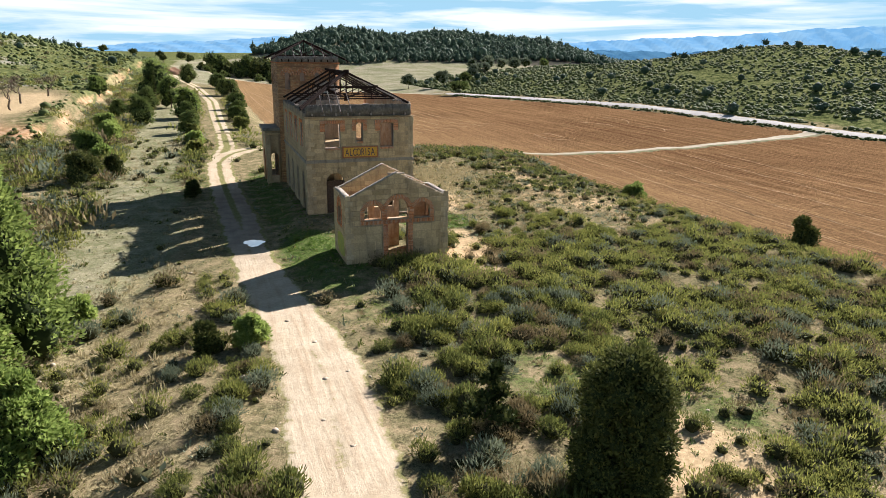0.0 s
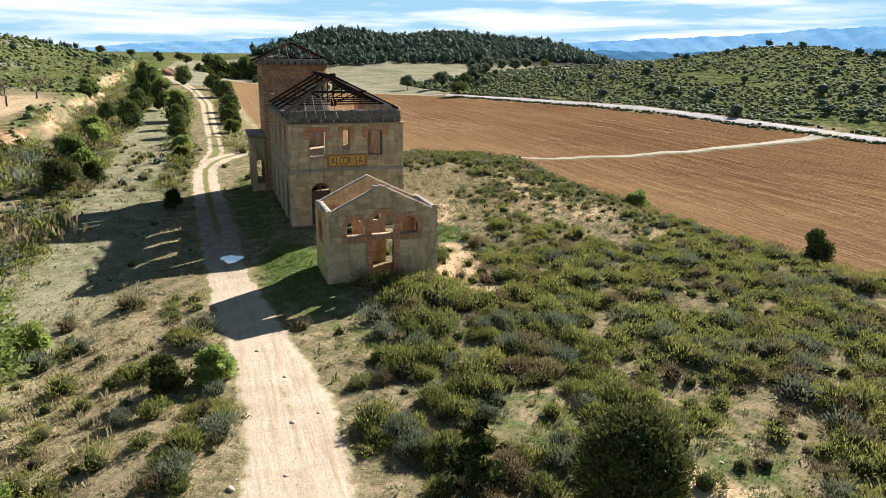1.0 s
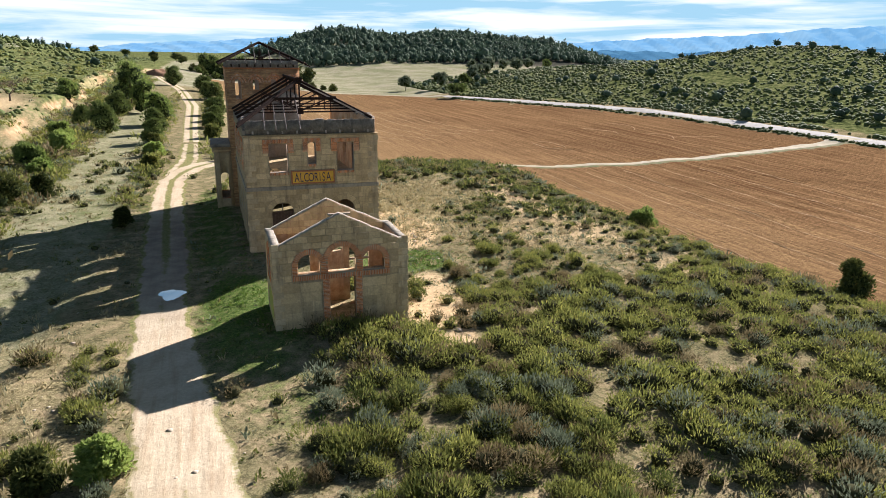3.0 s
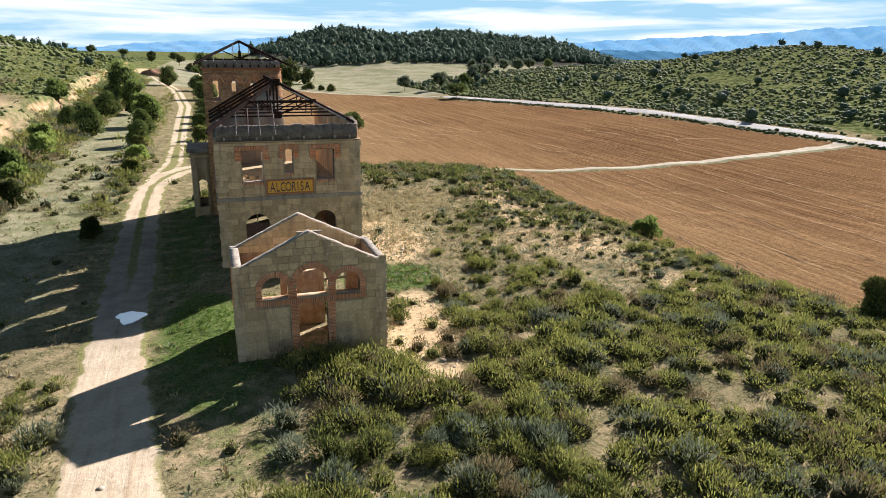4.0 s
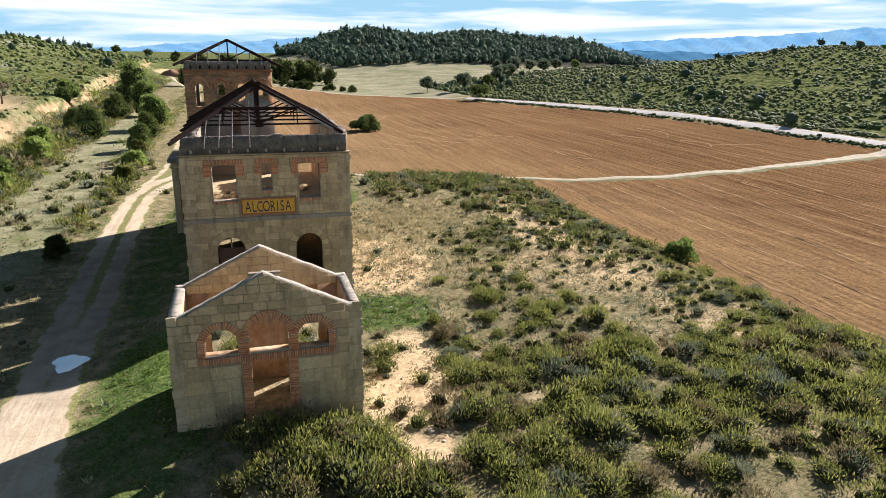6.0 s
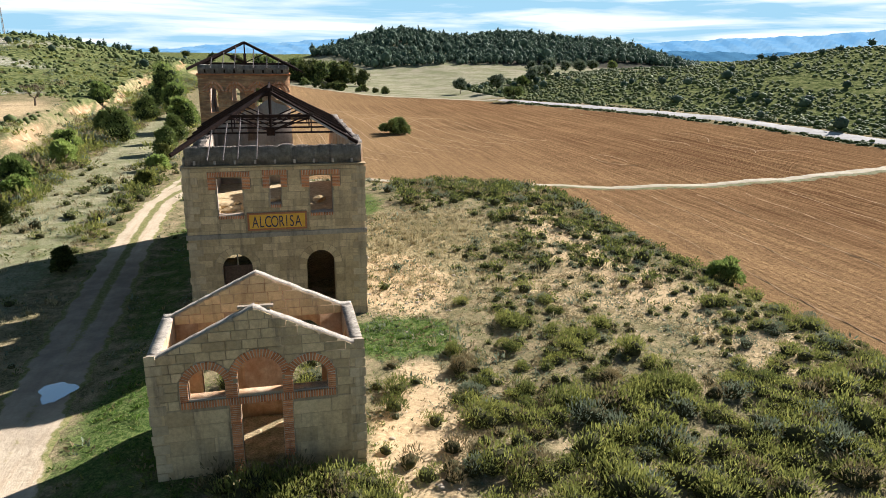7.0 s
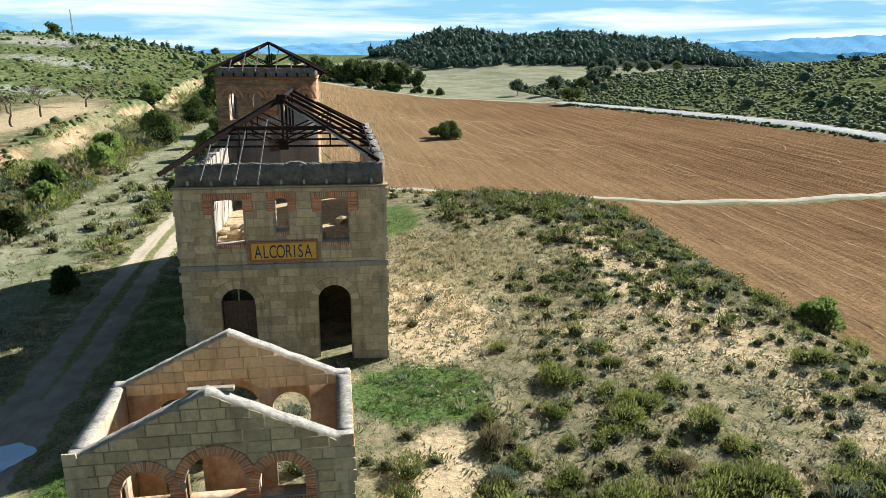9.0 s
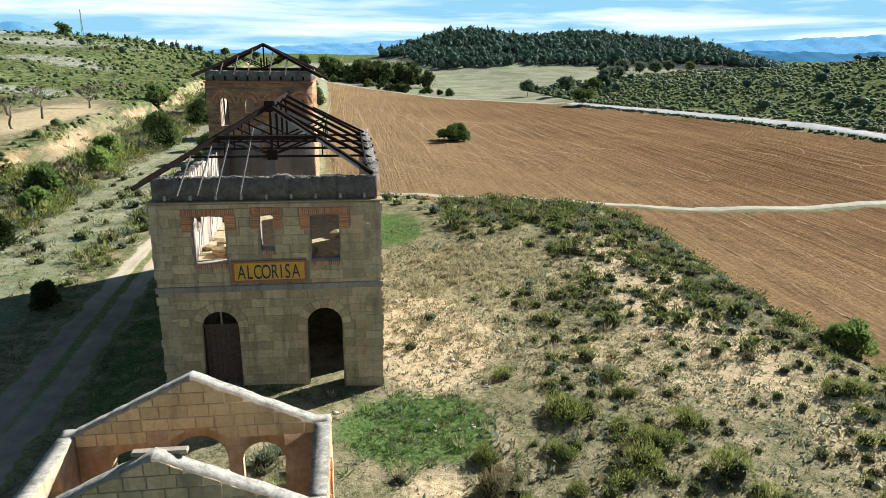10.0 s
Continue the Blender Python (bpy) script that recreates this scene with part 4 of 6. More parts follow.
    # side walls, outer faces
    for wall, place in ((left, on_left(SX0)), (right, on_right(SX1))):
        lh = [(h[0] - ring, h[1] + ring, h[2] - 0.15, h[3], h[4] + ring) for h in left_holes]
        for h in left_holes:
            brick_ring(wall, h, place, ring, 0.04, BRICK, rng, 22)
            brick_stack(wall, h[0] - ring, h[0], h[2] - 0.15, h[3], place, 0.04, BRICK, rng)
            brick_stack(wall, h[1], h[1] + ring, h[2] - 0.15, h[3], place, 0.04, BRICK, rng)
            brick_stack(wall, h[0], h[1], h[2] - 0.15, h[2] - 0.01, place, 0.05, BRICK, rng, high=0.075, upright=True)
        face_with_blocks(wall, courses(SY0 + 0.02, SY1 - 0.02, -0.3, 0.31, 0.56, lh, lambda u: S_EAVE - 0.02, rng), place, 0.02, STONE, rng)
    # painted patch on the side towards the track
    patch = [(36.55, 0.75), (37.3, 0.6), (38.2, 0.7), (38.6, 1.0), (38.5, 1.75), (37.6, 1.95), (36.8, 1.8)]
    part("painted_patch", slab(patch, on_left(SX0 - 0.03), 0.006, 0.01, GRAFFITI, "painted_patch"), left, "faded yellow spray paint")
    # corner quoins, rough and proud
    for x, place, sgn in ((SX0, pf, 1), (SX1, pf, -1)):
        z, k = -0.3, 0
        while z < S_EAVE - 0.15:
            w = 0.42 if k % 2 else 0.27
            o = rng.uniform(0.0, 0.06)
            a, b = (x - o, x + w) if sgn > 0 else (x - w, x + o)
            part("quoin", slab([(a, z + 0.012), (b, z + 0.012), (b, z + 0.295), (a, z + 0.295)], place, 0.035 * rng.uniform(0.8, 1.3), 0.02, QUOIN, "quoin"), front)
            z, k = z + 0.31, k + 1
    # earth floor with rubble and a loose board across the front gable
    block("floor", SX0 + S_T, SX1 - S_T, SY0 + S_T, SY1 - S_T, -0.3, 0.16, EARTH, hut, "earth floor strewn with plaster dust")
    for k in range(26):
        x, y, z = rng.uniform(SX0 + 0.6, SX1 - 0.6), rng.uniform(SY0 + 0.6, SY1 - 0.6), rng.uniform(0.08, 0.34)
        bm = bmesh.new()
        bmesh.ops.create_icosphere(bm, subdivisions=1, radius=z)
        for v in bm.verts:
            v.co = Vector((v.co.x * 1.3, v.co.y, v.co.z * 0.6)) * rng.uniform(0.7, 1.25) + Vector((x, y, 0.16 + z * 0.3))
        part("rubble_lump", from_bm("rubble_lump", bm, EARTH if k % 3 else RUBBLE), hut, "fallen brick and plaster rubble")
    bar("back_transom", (11.02, SY1 - 0.2, 2.42), (12.02, SY1 - 0.2, 2.42), 0.12, 0.09, WOOD, hut, "loose timber transom")
    block("roof_stub", S_MID - 0.45, S_MID + 0.55, SY0 + S_T - 0.05, SY0 + S_T + 0.12, S_APEX - 0.16, S_APEX - 0.08, WOOD, hut, "leftover roof board")
    return hut


small_building()


# ---------------------------------------------------------------- the station building
MX0, MX1, MY0, MY1 = 6.80, 14.80, 48.75, 62.0
M_BAND, M_LEDGE, M_PAR, M_T = 4.32, 7.48, 8.34, 0.55
WIN_FRONT = [(8.20, 9.30, 5.27, 6.95, 0.06), (10.50, 10.98, 5.72, 6.95, 0.10), (12.27, 13.30, 5.27, 6.95, 0.06)]
DOOR_FRONT = [round_hole(8.20, 9.52, 0.1, 3.44), round_hole(12.0, 13.3, 0.1, 3.44)]


def station():
    rng = random.Random(5)
    st = thing("ruined_station", "ruined two-storey railway station of concrete block and brick", "station building", (MX0, MY0, 0))
    pf, pl = on_front(MY0), on_left(MX0)
    mats = (MORTAR, PLASTER, PALE_PLASTER, PARAPET)
    holes = WIN_FRONT + DOOR_FRONT
    front = part("front_wall", wall_mesh("front_wall", MX0, MX1, M_T, -0.3, lambda u: M_LEDGE, holes, pf, mats), st, "weathered block facade with two arched doorways and three windows")
    side_y = [50.6, 53.65, 56.7, 59.75]
    side_holes = [round_hole(y - 0.55, y + 0.55, 0.1, 3.44) for y in side_y] + [(y - 0.5, y + 0.5, 5.25, 6.95, 0.06) for y in side_y]
    right_holes = [side_holes[0], (51.4, 52.4, 5.25, 6.95, 0.06), (56.2, 57.2, 5.25, 6.95, 0.06)]
    top_l = ragged(M_LEDGE + 0.35, 0.25, 1.0)
    extra = list(np.arange(MY0 + M_T, MY1, 0.3))
    pale = (MORTAR, PALE_PLASTER, PALE_PLASTER, PARAPET)
    left = part("side_wall", wall_mesh("side_wall", MY0 + M_T, MY1, M_T, -0.3, top_l, side_holes, pl, pale, extra), st, "block side wall with tall arched doorways and brick-trimmed windows")
    right = part("side_wall", wall_mesh("side_wall", MY0 + M_T, MY1 + 0.6, M_T, -0.3, ragged(M_PAR + 0.1, 0.16, 4.0), right_holes, on_right(MX1), (MORTAR, PLASTER, PLASTER, PARAPET), list(np.arange(MY0 + M_T, MY1 + 0.6, 0.25))), st, "block side wall with a broken pale top")

    # facade facing
    sign_gap = (9.36, 12.14, 4.46, 5.42, 0.0)
    trims = []
    for a, b, lo, sp, rise in WIN_FRONT:
        w = 0.36 if b - a > 0.8 else 0.30
        t, drop = sp + rise, 0.55
        trims.append((a - w, b + w, t - drop, t + 0.26, 0.0))
        trims.append((a - 0.02, b + 0.02, lo - 0.16, t, 0.0))
        brick_stack(front, a - w, a, t - drop, t + 0.02, pf, 0.05, BRICK, rng)
        brick_stack(front, b, b + w, t - drop, t + 0.02, pf, 0.05, BRICK, rng)
        brick_stack(front, a - w, b + w, t + 0.03, t + 0.25, pf, 0.055, BRICK, rng, high=0.07, upright=True)
        brick_stack(front, a, b, lo - 0.15, lo - 0.01, pf, 0.05, BRICK, rng, high=0.075, upright=True)
    cut = holes + trims + [sign_gap, (MX0 - 0.1, MX1 + 0.1, M_BAND - 0.12, M_BAND + 0.12, 0.0)]
    cut += [(h[0] - 0.36, h[1] + 0.36, h[3], h[3], h[4] + 0.36) for h in DOOR_FRONT]
    face_with_blocks(front, courses(MX0 + 0.02, MX1 - 0.02, -0.2, 0.34, 0.74, cut, lambda u: M_LEDGE - 0.03, rng, joint=0.008), pf, 0.012, STONE, rng)
    for h in DOOR_FRONT:      # stone voussoirs
        c, r = (h[0] + h[1]) / 2, (h[1] - h[0]) / 2
        for k in range(9):
            t0, t1 = math.pi * (k + 0.04) / 9, math.pi * (k + 0.96) / 9
            o = [(c - r * math.cos(t), h[3] + r * math.sin(t)) for t in (t1, (t0 + t1) / 2, t0)] + [(c - (r + 0.34) * math.cos(t), h[3] + (r + 0.34) * math.sin(t)) for t in (t0, (t0 + t1) / 2, t1)]
            part("voussoir", slab(o, pf, 0.02, 0.01, STONE, "voussoir"), front)
    for x, sgn in ((MX0, 1), (MX1, -1)):
        z, k = -0.2, 0
        while z < M_LEDGE - 0.3:
            w = 0.62 if k % 2 else 0.36
            o = rng.uniform(0.0, 0.07)
            a, b = (x - o, x + w) if sgn > 0 else (x - w, x + o)
            if abs(z + 0.15 - M_BAND) > 0.27:
                part("quoin", slab([(a, z + 0.012), (b, z + 0.012), (b, z + 0.318), (a, z + 0.318)], pf, 0.04 * rng.uniform(0.7, 1.3), 0.02, QUOIN, "quoin"), front)
            z, k = z + 0.33, k + 1
    block("string_course", MX0 - 0.06, MX1 + 0.06, MY0 - 0.075, MY0 + 0.05, M_BAND - 0.11, M_BAND + 0.11, BAND, st, "dark weathered string course")
    block("string_course", MX0 - 0.075, MX0 + 0.05, MY0 + 0.06, MY1, M_BAND - 0.11, M_BAND + 0.11, BAND, st)
    block("ledge", MX0 - 0.07, MX1 + 0.07, MY0 - 0.09, MY0 + M_T, M_LEDGE, M_LEDGE + 0.05, STONE, st, "projecting ledge with a brick edge")
    # parapet over the front, set back and broken along the top
    ptop = ragged(M_PAR, 0.07, 2.0)
    part("parapet", wall_mesh("parapet", MX0 + 0.14, MX1 - 0.12, 0.42, M_LEDGE + 0.07, ptop, [], on_front(MY0 + 0.10), (PARAPET, PARAPET, PARAPET, PARAPET), list(np.arange(MX0 + 0.2, MX1 - 0.2, 0.12))), st, "rough grey parapet with broken upper edge")
    for k in range(9):
        x = MX0 + 0.55 + 0.86 * k
        block("iron_stub", x - 0.05, x + 0.05, MY0 + 0.04, MY0 + 0.14, M_LEDGE + 0.09, M_LEDGE + 0.27, PALE_STEEL, st, "bent eave bracket stub")
    top_stones(st, (MX0 + 0.2, MY0 + 0.30, M_PAR - 0.02), (MX1 - 0.2, MY0 + 0.30, M_PAR - 0.02), 90, 0.36, 0.075, PARAPET, rng)
    top_stones(st, (MX1 - 0.28, MY0 + 0.6, M_PAR + 0.08), (MX1 - 0.28, MY1 + 0.4, M_PAR + 0.08), 110, 0.45, 0.06, PARAPET, rng)
    # side facing towards the track: joined blocks and brick trims
    V, F, n = [], [], 0
    side_cut = list(side_holes)
    for y in side_y:
        side_cut.append((y - 0.85, y + 0.85, 6.4, 7.25, 0.0))
    for o in courses(MY0 + 0.1, MY1 - 0.1, -0.2, 0.33, 0.66, side_cut, lambda u: M_LEDGE - 0.05, rng):
        if len(o) > 24:
            continue
        d = -0.014 * rng.uniform(0.6, 1.4)
        V += [pl(u, 0.0, z) for u, z in o] + [pl(u, d, z) for u, z in o]
        k = len(o)
        F.append(tuple(range(n + k, n + 2 * k)))
        F += [(n + i, n + (i + 1) % k, n + k + (i + 1) % k, n + k + i) for i in range(k)]
        n += 2 * k
    me = bpy.data.meshes.new("block_facing")
    me.from_pydata(V, [], F)
    me.materials.append(STONE)
    tagged(part("block_facing", me, left), kind="stuff")
    for y in side_y:
        brick_stack(left, y - 0.70, y - 0.5, 5.25, 6.44, pl, 0.04, BRICK, rng, length=0.2)
        brick_stack(left, y + 0.5, y + 0.70, 5.25, 6.44, pl, 0.04, BRICK, rng, length=0.2)
        brick_stack(left, y - 0.82, y - 0.5, 6.45, 7.0, pl, 0.04, BRICK, rng)
        brick_stack(left, y + 0.5, y + 0.82, 6.45, 7.0, pl, 0.04, BRICK, rng)
        brick_stack(left, y - 0.82, y + 0.82, 7.01, 7.23, pl, 0.045, BRICK, rng, high=0.075, upright=True)
    # fanlight bars and boards left in one doorway
    h = DOOR_FRONT[0]
    bar("transom", (h[0], MY0 + 0.3, h[3] + 0.02), (h[1], MY0 + 0.3, h[3] + 0.02), 0.09, 0.08, DARK_WOOD, st, "broken timber transom")
    bar("mullion", (8.86, MY0 + 0.3, h[3]), (8.86, MY0 + 0.3, h[3] + h[4] - 0.01), 0.06, 0.06, WOOD, st)
    for k in range(7):
        a = h[0] + 0.02 + (h[1] - h[0] - 0.04) * k / 7
        block("board", a, a + (h[1] - h[0]) / 7 - 0.012, MY0 + 0.34, MY0 + 0.38, 0.1, h[3] - 0.03, DARK_WOOD, st, "dark brown door board", 0.004)
    # floor and rubble inside
    block("floor", MX0 + M_T, MX1 - M_T, MY0 + M_T, MY1, -0.3, 0.1, EARTH, st, "dusty bare floor")
    # the upper slab is assumed, added to keep the rooms below dark
    block("upper_floor", MX0 + M_T, MX1 - M_T, MY0 + M_T, MY1, 4.05, 4.3, RUBBLE, st, "assumed rubble-strewn upper floor slab")
    for k in range(34):
        x, y, s = rng.uniform(7.6, 13.6), rng.uniform(49.8, 57), rng.uniform(0.12, 0.5)
        bm = bmesh.new()
        bmesh.ops.create_icosphere(bm, subdivisions=1, radius=s)
        for v in bm.verts:
            v.co = Vector((v.co.x, v.co.y, v.co.z * 0.6)) * rng.uniform(0.75, 1.2) + Vector((x, y, 4.3 + s * 0.3))
        part("rubble_lump", from_bm("rubble_lump", bm, RUBBLE), st, "fallen plaster and rubble")
    return st


station()


# ---------------------------------------------------------------- the tower at the far end
TX0, TX1, TY0, TY1, T_LEDGE, T_PAR = 6.45, 11.90, 62.0, 67.3, 11.0, 11.58


def brick_course_material():
    m = Nodes("brick_courses", 0.93)
    tex = m.tree.nodes.new("ShaderNodeTexBrick")
    mp = m.tree.nodes.new("ShaderNodeMapping")
    mp.inputs["Rotation"].default_value = (radians(90), 0, 0)
    m.tree.links.new(m.pos, mp.inputs["Vector"])
    m.tree.links.new(mp.outputs["Vector"], tex.inputs["Vector"])
    for k, v in (("Scale", 1.0), ("Brick Width", 0.26), ("Row Height", 0.068), ("Mortar Size", 0.008)):
        tex.inputs[k].default_value = v
    tex.inputs["Color1"].default_value, tex.inputs["Color2"].default_value, tex.inputs["Mortar"].default_value = (0.52, 0.205, 0.068, 1), (0.75, 0.41, 0.17, 1), (0.50, 0.36, 0.22, 1)
    wear = m.noise(1.6, 7, 0.7)
    base = m.mix(m.ramp(wear, (0.42, 0.0), (0.62, 0.8)), tex.outputs["Color"], (0.30, 0.17, 0.085))
    courses_worn = m.noise(1.0, 5, 0.65, (0.9, 0.9, 6.5))
    base = m.mix(m.ramp(courses_worn, (0.46, 0.0), (0.60, 0.75)), base, (0.24, 0.125, 0.06))
    fine = m.noise(8, 7, 0.7)
    base = m.mix(0.45, base, m.ramp(fine, (0.3, 0.45), (0.7, 1.0)), "MULTIPLY")
    m.bump(m.math("ADD", fine, m.math("MULTIPLY", tex.outputs["Fac"], -0.8)), 0.6, 0.015)
    return m.done(base)


BRICKWORK = brick_course_material()


def tower():
    rng = random.Random(8)
    tw = thing("station_tower", "square brick tower of the ruined station with an open truss roof", "tower", (TX0, TY0, 0))
    centres = [TX0 + 0.86 + 1.31 * k for k in range(4)]
    fronts = [round_hole(c - 0.24, c + 0.24, 8.75 if k in (0, 2) else 9.45, 10.22) for k, c in enumerate(centres)] + [(9.15, 9.75, 7.0, 8.55, 0.0)]
    sides = [round_hole(y - 0.24, y + 0.24, 8.75, 10.22) for y in (63.0, 64.2, 65.4, 66.5)]
    mats = (BRICKWORK, PALE_PLASTER, BRICKWORK, COPING)
    backs = [round_hole(c - 0.24, c + 0.24, 8.75, 10.22) for c in centres]
    fw = part("front_wall", wall_mesh("front_wall", TX0, TX1, 0.5, -0.3, lambda u: T_LEDGE, fronts, on_front(TY0), mats), tw, "orange brick wall with round-arched window openings")
    part("back_wall", wall_mesh("back_wall", TX0, TX1, 0.5, -0.3, lambda u: T_LEDGE, backs, on_back(TY1), mats), tw)
    for side, place in (("side_wall", on_left(TX0)), ("side_wall", on_right(TX1))):
        part(side, wall_mesh(side, TY0 + 0.5, TY1 - 0.5, 0.5, -0.3, lambda u: T_LEDGE, sides, place, mats), tw)
    for h in fronts[:4]:
        brick_ring(fw, h, on_front(TY0), 0.17, 0.04, BRICK, rng, 13)
        big = (h[0] - 0.26, h[1] + 0.26, h[2], h[3], h[4] + 0.26)
        brick_ring(fw, big, on_front(TY0), 0.12, 0.05, BRICK, rng, 20)
    # plastered lower face, up to the line of the lost roof
    ridge = 10.66
    part("plaster_face", wall_mesh("plaster_face", MX0 + M_T, TX1 - 0.02, 0.04, 0.1, lambda u: 9.55 - 0.50 * abs(u - ridge) + 0.06 * math.sin(u * 5), [(9.15, 9.75, 7.0, 8.55, 0.0)], on_front(TY0 - 0.045), (PALE_PLASTER, PALE_PLASTER, PALE_PLASTER, PALE_PLASTER), list(np.arange(MX0 + M_T, TX1, 0.3)) + [ridge]), tw, "stained pale plaster left from the lost roof space")
    for a, b, c, d in ((TX0 - 0.08, TX1 + 0.08, TY0 - 0.08, TY0 + 0.5), (TX0 - 0.08, TX1 + 0.08, TY1 - 0.5, TY1 + 0.08), (TX0 - 0.08, TX0 + 0.5, TY0 + 0.5, TY1 - 0.5), (TX1 - 0.5, TX1 + 0.08, TY0 + 0.5, TY1 - 0.5)):
        block("ledge", a, b, c, d, T_LEDGE, T_LEDGE + 0.08, BRICK, tw, "projecting brick ledge")
    for name, u0, u1, place in (("parapet", TX0 + 0.04, TX1 - 0.04, on_front(TY0 + 0.02)), ("parapet", TX0 + 0.04, TX1 - 0.04, on_back(TY1 - 0.02)), ("parapet", TY0 + 0.4, TY1 - 0.4, on_left(TX0 + 0.02)), ("parapet", TY0 + 0.4, TY1 - 0.4, on_right(TX1 - 0.02))):
        part(name, wall_mesh(name, u0, u1, 0.36, T_LEDGE + 0.08, ragged(T_PAR, 0.03, 3.0), [], place, (PARAPET, PARAPET, PARAPET, COPING), list(np.arange(u0, u1, 0.2))), tw, "grey parapet with rafter pockets")
    top_stones(tw, (TX0 + 0.1, TY0 + 0.2, T_PAR - 0.01), (TX1 - 0.1, TY0 + 0.2, T_PAR - 0.01), 40, 0.3, 0.045, PARAPET, rng)
    # no hollows are cut: dark boxes paint the shade of the pockets
    for k in range(9):
        x = TX0 + 0.45 + 0.57 * k
        block("rafter_pocket", x - 0.05, x + 0.05, TY0 - 0.012, TY0 + 0.05, T_LEDGE + 0.13, T_LEDGE + 0.33, STEEL, tw, "dark box painted as the shade of a rafter pocket", 0.004)
    return tw


tower()


def hip_frame(name, label, x0, x1, y0, y1, z_eave, ridge_a, ridge_b, z_ridge, trusses, over):
    """Bare steel of a hipped roof: corner hips, ridge, trusses with posts and braces."""
    rf = thing(name, label, "roof frame", (x0, y0, z_eave))
    xm = ridge_a[0]
    A, B = Vector((*ridge_a, z_ridge)), Vector((*ridge_b, z_ridge))

    def beyond(p, q, d):
        p, q = Vector(p), Vector(q)
        return q + (q - p).normalized() * d
    for x, d in ((x0, over), (x1, 0.05)):
        bar("hip_rafter", A, beyond(A, (x, y0, z_eave), d), 0.12, 0.15, STEEL, rf)
    bar("hip_rafter", A + Vector((-0.25, 0.35, -0.12)), beyond(A, (x0 - 0.1, y0 + 0.5, z_eave - 0.02), over * 0.7), 0.09, 0.12, STEEL, rf)
    if (B - A).length > 0.1:
        bar("ridge_beam", A, B, 0.12, 0.18, STEEL, rf)
    for y in trusses:
        top = Vector((xm, y, z_ridge - 0.02))
        for x, d in ((x0, over * 0.5), (x1, 0.45)):
            bar("rafter", top, beyond(top, (x, y, z_eave), d), 0.11, 0.14, STEEL, rf)
        bar("tie_beam", (x0 + 0.1, y, z_eave + 0.05), (x1 - 0.1, y, z_eave + 0.05), 0.09, 0.09, STEEL, rf)
        bar("king_post", (xm, y, z_eave), (xm, y, z_ridge), 0.10, 0.10, STEEL, rf)
        for sgn, x in ((-1, x0), (1, x1)):
            bar("brace", (xm, y + 0.02, z_eave + 0.12), (xm + (x - xm) * 0.52, y + 0.02, z_eave + 0.48 * (z_ridge - z_eave)), 0.07, 0.07, STEEL, rf)
            bar("queen_post", (xm + (x - xm) * 0.52, y - 0.02, z_eave + 0.05), (xm + (x - xm) * 0.52, y - 0.02, z_eave + 0.48 * (z_ridge - z_eave)), 0.06, 0.06, STEEL, rf)
    return rf


def gusset(rf, x, y, z, s=0.30):
    block("gusset_plate", x - s / 2, x + s / 2, y - 0.05, y + 0.05, z - s / 2, z + s / 2, STEEL, rf, "bolted steel gusset plate", 0.03)


def main_roof():
    ya, yr, ze, zr, xm = 49.0, 52.8, 8.46, 10.52, 10.66
    rf = hip_frame("roof_trusses", "dark rusted steel trusses of the collapsed hipped roof", 7.1, 14.5, ya, 62, ze, (xm, yr), (xm, 61.9), zr, [52.8, 55.2, 57.6, 60.0], 1.0)
    f = 0.50
    yc, zc = yr + (ya - yr) * f, zr + (ze - zr) * f
    xl, xr = xm + (7.1 - xm) * f, xm + (14.5 - xm) * f
    bar("collar_beam", (xl, yc, zc), (xr, yc, zc), 0.14, 0.16, STEEL, rf)
    for x, z in ((xm, zr - 0.02), (xm, ze + 0.12)):
        gusset(rf, x, yr - 0.08, z, 0.42)
    gusset(rf, xr, yc, zc, 0.26)
    gusset(rf, xl, yc, zc, 0.22)
    for a, b in ((xl, xm - 0.1), (xr, xm + 0.1)):
        bar("brace", (a, yc, zc - 0.06), (b, yr, ze + 0.15), 0.06, 0.06, STEEL, rf)
    # jack rafters of the front slope, hanging over the parapet
    for x, g in ((8.1, 0.75), (8.75, 0.62), (9.35, 0.52), (10.15, 0.36)):
        top = (x, yr + (ya - yr) * g, zr + (ze - zr) * g)
        bar("jack_rafter", top, (x - 0.12, 47.98, zr + (ze - zr) * (yr - 47.98) / (yr - ya)), 0.045, 0.06, DULL_STEEL, rf, "loose rafter")
    # pale steel paints the sunlight on this one bar
    bar("light_rafter", (xm + 0.15, yr - 0.15, zr - 0.15), (14.1, ya + 0.25, ze + 0.12), 0.07, 0.09, PALE_STEEL, rf, "angle iron with sunlight put into its pale colour")
    # purlins that still lie on the slope
    g = 0.96
    bar("purlin", (xm + (14.5 - xm) * g, yr - (yr - ya) * g * 0.9, zr + (ze - zr) * g + 0.1), (xm + (14.5 - xm) * g, 60.2, zr + (ze - zr) * g + 0.1), 0.07, 0.08, STEEL, rf)
    bar("purlin", (11.9, 61.9, 9.75), (14.55, 61.7, 8.45), 0.10, 0.12, STEEL, rf)
    return rf


